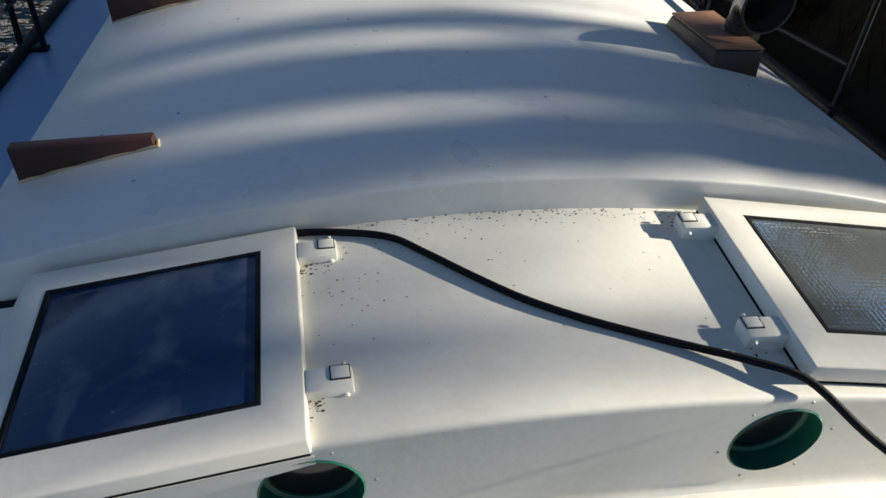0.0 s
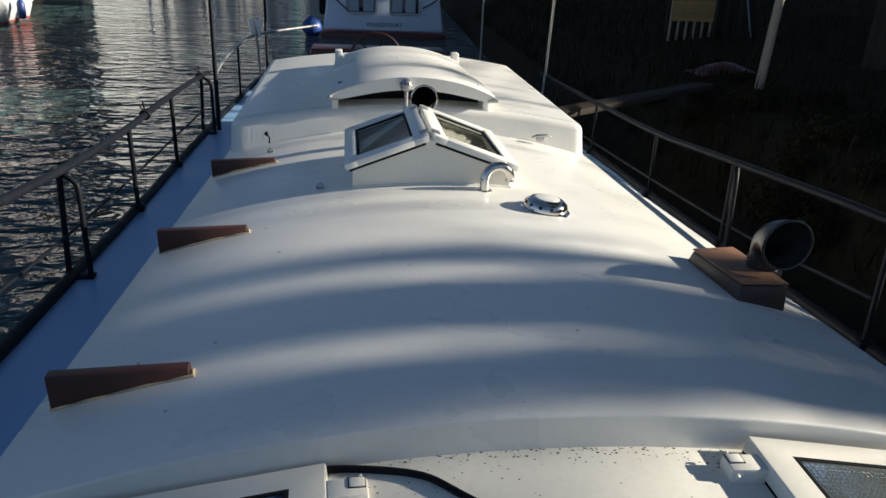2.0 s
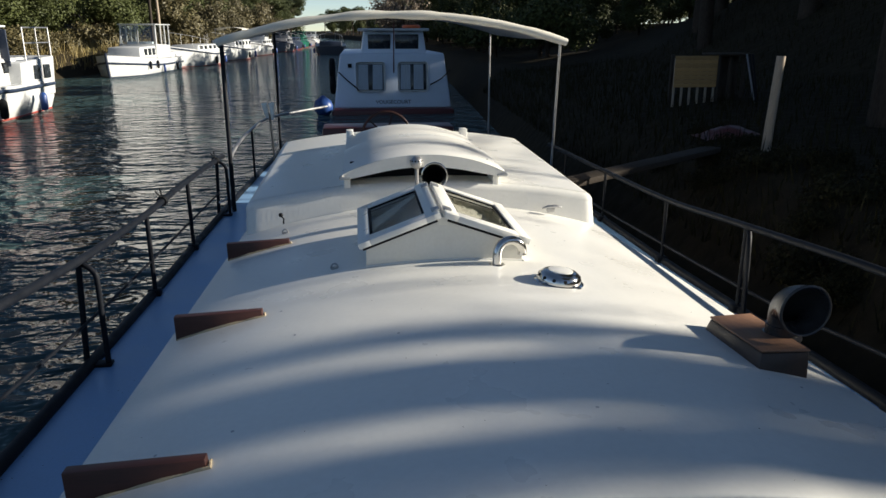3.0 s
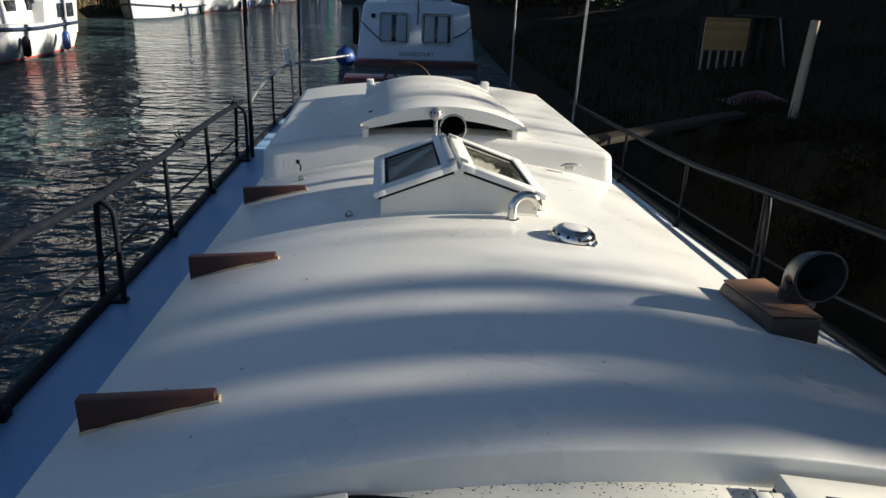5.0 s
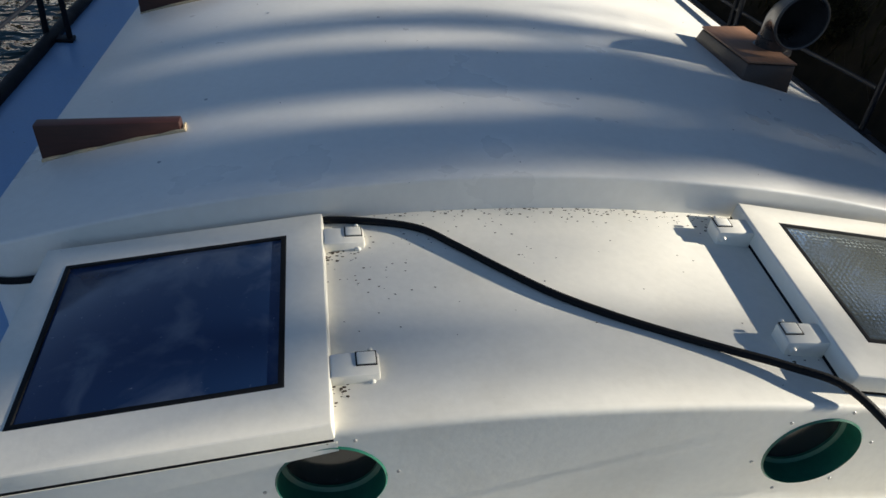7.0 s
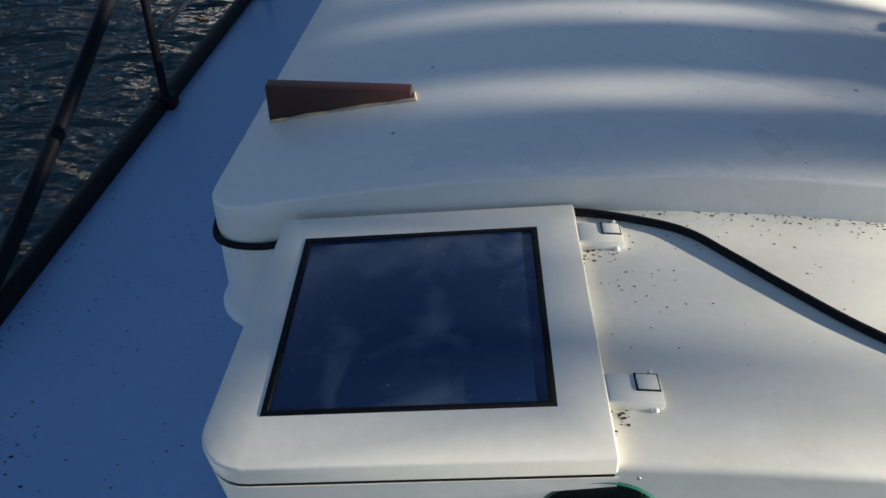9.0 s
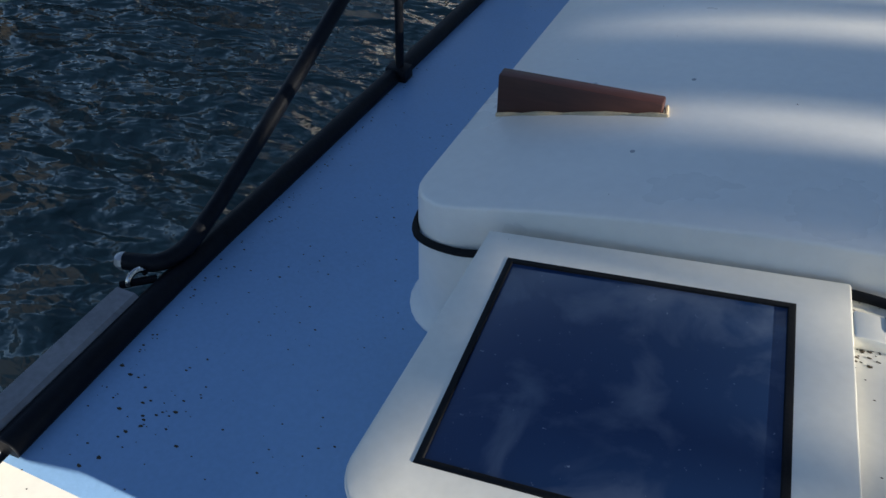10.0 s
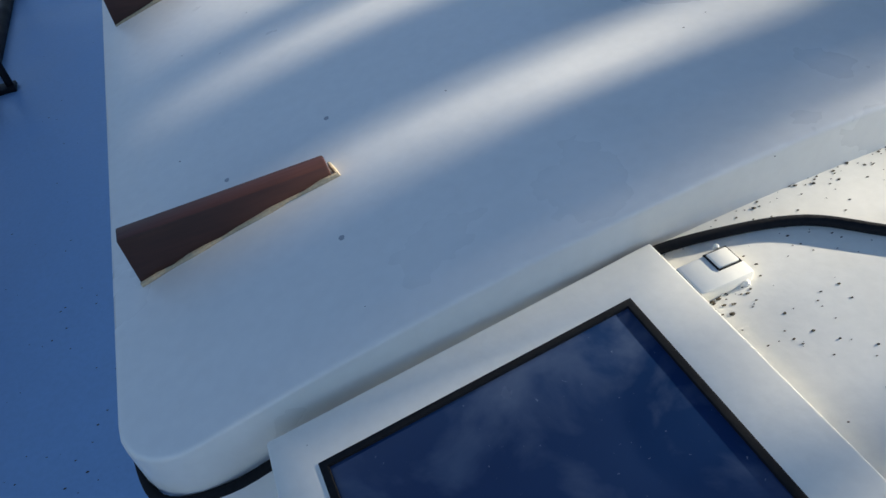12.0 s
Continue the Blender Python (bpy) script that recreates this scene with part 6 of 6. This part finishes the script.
    for sd in (-1, 1):
        for k in range(3):
            part("window", boxed(sd * cw * (0.95 - 0.03 * k) - 0.035, sd * cw * (0.95 - 0.03 * k) + 0.035, f0 + 0.25 + 0.7 * k, f0 + 0.75 + 0.7 * k, 1.08, 1.48, 0.02), BOATGLASS, low)
    # wheelhouse: posts, panes and a roof that overhangs
    w0, w1, wz0, wz1 = 2.2, 5.3, 0.7, 2.85
    hw = cw * 1.03
    house = part("wheelhouse", hull_of([(-hw, w0, wz0), (hw, w0, wz0), (hw, w1, wz0), (-hw, w1, wz0), (-hw, w0, 1.62), (hw, w0, 1.62), (hw, w1, 1.72), (-hw, w1, 1.72)], 0.03), GELCOAT, thing)
    for sx in (-1, 0, 1):
        part("screen_post", hull_of([(sx * hw * 0.97 - 0.035, w1 - 0.08, 1.6), (sx * hw * 0.97 + 0.035, w1 - 0.08, 1.6), (sx * hw * 0.97 + 0.035, w1, 1.6), (sx * hw * 0.97 - 0.035, w1, 1.6),
                                     (sx * hw * 0.93 - 0.035, w1 - 0.3, wz1), (sx * hw * 0.93 + 0.035, w1 - 0.3, wz1), (sx * hw * 0.93 + 0.035, w1 - 0.22, wz1), (sx * hw * 0.93 - 0.035, w1 - 0.22, wz1)], 0.006), GELCOAT, house)
    for sx in (-1, 1):
        x0, x1 = sorted((sx * 0.045, sx * (hw * 0.93 - 0.03)))
        part("windscreen", hull_of([(x0, w1 - 0.04, 1.72), (x1, w1 - 0.04, 1.72), (x1, w1 - 0.025, 1.72), (x0, w1 - 0.025, 1.72), (x0, w1 - 0.25, wz1 - 0.04), (x1, w1 - 0.25, wz1 - 0.04), (x1, w1 - 0.235, wz1 - 0.04), (x0, w1 - 0.235, wz1 - 0.04)]), CLEAR, house)
        for yy in (w0, w0 + 0.9, w0 + 1.8, w1 - 0.25):
            part("side_post", boxed(sx * hw * 0.95 - 0.03, sx * hw * 0.95 + 0.03, yy - 0.045, yy + 0.045, 1.6, wz1, 0.006), GELCOAT, house)
        for yy in (w0 + 0.45, w0 + 1.35, w0 + 2.25):
            part("side_pane", boxed(sx * hw * 0.95 - 0.006, sx * hw * 0.95 + 0.006, yy - 0.4, yy + 0.4, 1.64, wz1 - 0.04), CLEAR, house)
    part("wheelhouse_roof", boxed(-hw * 1.04, hw * 1.04, w0 - 0.25, w1 - 0.1, wz1, wz1 + 0.06, 0.02), GELCOAT, house)
    part("helm_console", boxed(-hw * 0.7, hw * 0.7, w1 - 0.7, w1 - 0.35, 1.5, 1.85, 0.03), CURTAIN, house)
    part("cockpit_side", boxed(-hw, hw, 0.0, w0 - 0.05, 0.6, 1.15, 0.03), GELCOAT, thing)
    thing.matrix_world = pose(x, y, -0.95, 0, 0, turn)
    return thing


cruiser(-11.1, 24.6, 177, 9.5, 3.6, "white motor cruiser with a high stern and red waterline", house=True, stripe=HULLDARK, poop=True)
penichette(-13.0, 52.9, 178)
cruiser(-11.7, 62.5, 173, 9.0, 3.4, "white cruiser with dark windows", cabin_h=0.6, house=False)
cruiser(-11.2, 76, 175, 10.0, 3.6, "cruiser with a beige canvas canopy", cabin_h=0.8, house=False, canopy=CANVAS)
cruiser(-10.6, 90, 176, 9.0, 3.4, "white cruiser with grey strake far along the bank", cabin_h=0.7, stripe=GREYPLATE)
for i, (y, lab, hm) in enumerate(((105, "grey cruiser far along the bank", GREYPLATE), (118, "dark blue cruiser far along the bank", HULLDARK), (131, "dark green cruiser far along the bank", GREEN), (146, "grey cruiser far along the bank", GREYPLATE), (165, "white cruiser far along the bank", None))):
    cruiser(shore_left(y) + 2.4, y, 178, 9.0, 3.4, lab, cabin_h=0.75, house=i % 2 == 0, hull_mat=hm)
cruiser(-2.6, 84, 2, 10.0, 3.5, "dark green boat moored in midstream beyond the stern", cabin_h=0.5, house=False, hull_mat=HULLDARK)

# ---- the boat moored just astern ----
nb = base("moored_barge", 1.25, 22, -0.95, label="bluish-white cabin boat with a curtained window moored astern", category="boat")
VY = 22.0
wpart("hull", boxed(-0.62, 3.1, VY - 0.5, VY + 11, -1.2, -0.78, 0.08, seg=3), MAROON, nb, "maroon hull band")
wpart("cabin", hull_of([(-0.58, VY - 0.1, -0.8), (3.06, VY - 0.1, -0.8), (3.05, VY + 9, -0.8), (-0.55, VY + 9, -0.8), (-0.35, VY + 0.18, 0.85), (2.85, VY + 0.18, 0.85), (2.85, VY + 8.8, 0.8), (-0.35, VY + 8.8, 0.8)], 0.07, 3), BLUEWHITE, nb)
wpart("wheelhouse", hull_of([(0.3, VY + 0.6, 0.8), (2.35, VY + 0.6, 0.8), (2.35, VY + 3.4, 0.8), (0.3, VY + 3.4, 0.8), (0.4, VY + 0.7, 1.5), (2.25, VY + 0.7, 1.5), (2.25, VY + 3.2, 1.5), (0.4, VY + 3.2, 1.5)], 0.05, 3), BLUEWHITE, nb)
wpart("wheelhouse_roof", boxed(0.22, 2.42, VY + 0.4, VY + 3.5, 1.5, 1.58, 0.025), GELCOAT, nb)
tilt = math.atan2(0.28, 1.65)
for x0, x1 in ((0.12, 1.02), (1.40, 2.34)):
    m = Matrix.Translation((0, VY + 0.014, -0.13)) @ Matrix.Rotation(-tilt, 4, "X")
    win = wpart("window", boxed(x0, x1, -0.03, 0.02, -0.19, 0.72, 0.10, m=m, seg=4), GELCOAT, nb)
    pane = wpart("pane", boxed(x0 + 0.06, x1 - 0.06, -0.035, 0.0, -0.13, 0.66, 0.015, m=m), BOATGLASS, win)
    # right window: curtains; left window: pale folds stand for a bright reflection
    for q in ((0.1, 0.5) if x0 > 1 else (0.08, 0.52)):
        folds = bmesh.new()
        for k in range(6):
            sweep([(x0 + q + 0.01 + k * 0.05, -0.037, -0.11), (x0 + q + 0.03 + k * 0.047, -0.037, 0.64)], 0.03, 6, folds, squash=0.3)
        bmesh.ops.transform(folds, matrix=m, verts=folds.verts)
        wpart("pale_folds", folds, CURTAIN, win)
for x0, x1 in ((0.52, 1.22), (1.36, 2.1)):
    wpart("window", boxed(x0, x1, VY + 0.62, VY + 0.68, 0.95, 1.4, 0.02), BOATGLASS, nb)
wpart("window", boxed(-0.42, -0.34, VY + 1.0, VY + 1.7, 0.2, 0.6, 0.02), BOATGLASS, nb)
wpart("vent", boxed(-0.12, 0.0, VY + 0.05, VY + 0.1, 0.42, 0.54, 0.01), RUBBER, nb)
wpart("flagstaff", sweep([(1.28, VY + 0.1, 0.2), (1.3, VY - 0.1, 1.75)], 0.018, 8), MAROON, nb)
ringp = [(1.9 + 0.24 * math.cos(t), VY + 1.0 + 0.24 * math.sin(t), 1.63) for t in (2 * math.pi * k / 24 for k in range(25))]
wpart("lifebuoy", sweep(ringp, 0.055, 8, caps=False), ORANGE, nb, "orange lifebuoy lying on the roof")
wpart("fender_ball", lathe([(0, -0.3), (0.16, -0.26), (0.28, -0.1), (0.3, 0.02), (0.24, 0.18), (0.1, 0.28), (0.04, 0.34), (0, 0.34)], 24, m=pose(-0.9, VY - 0.2, -0.72)), BLUEPLASTIC, nb, "large round blue fender")
for z in (-0.1, 0.35):
    tyre = [(-0.62, VY + 1.0 + 0.26 * math.cos(t), z + 0.26 * math.sin(t)) for t in (2 * math.pi * k / 20 for k in range(21))]
    wpart("tyre_fender", sweep(tyre, 0.09, 8, caps=False), RUBBER, nb)
wpart("rope", sweep(smooth_path([(0.2, VY - 0.02, -0.25), (-0.2, VY - 0.1, 0.1), (-0.4, VY - 0.12, 0.3)], 4), 0.02, 6), RUBBER, nb)
wpart("rope", sweep(smooth_path([(2.4, VY - 0.02, -0.1), (2.75, VY - 0.1, 0.1), (3.0, VY - 0.12, 0.35)], 4), 0.02, 6), RUBBER, nb)
txt = bpy.data.curves.new("lettering", "FONT")
txt.body, txt.size, txt.extrude, txt.align_x = "VOUGECOURT", 0.16, 0.006, "CENTER"
tob = new("lettering", txt)
txt.materials.append(HULLDARK)
tob.parent = nb
tob.matrix_parent_inverse = nb.matrix_world.inverted()
tob.matrix_world = pose(1.25, VY - 0.085, -0.66, 90 - 9.6, 0, 0)
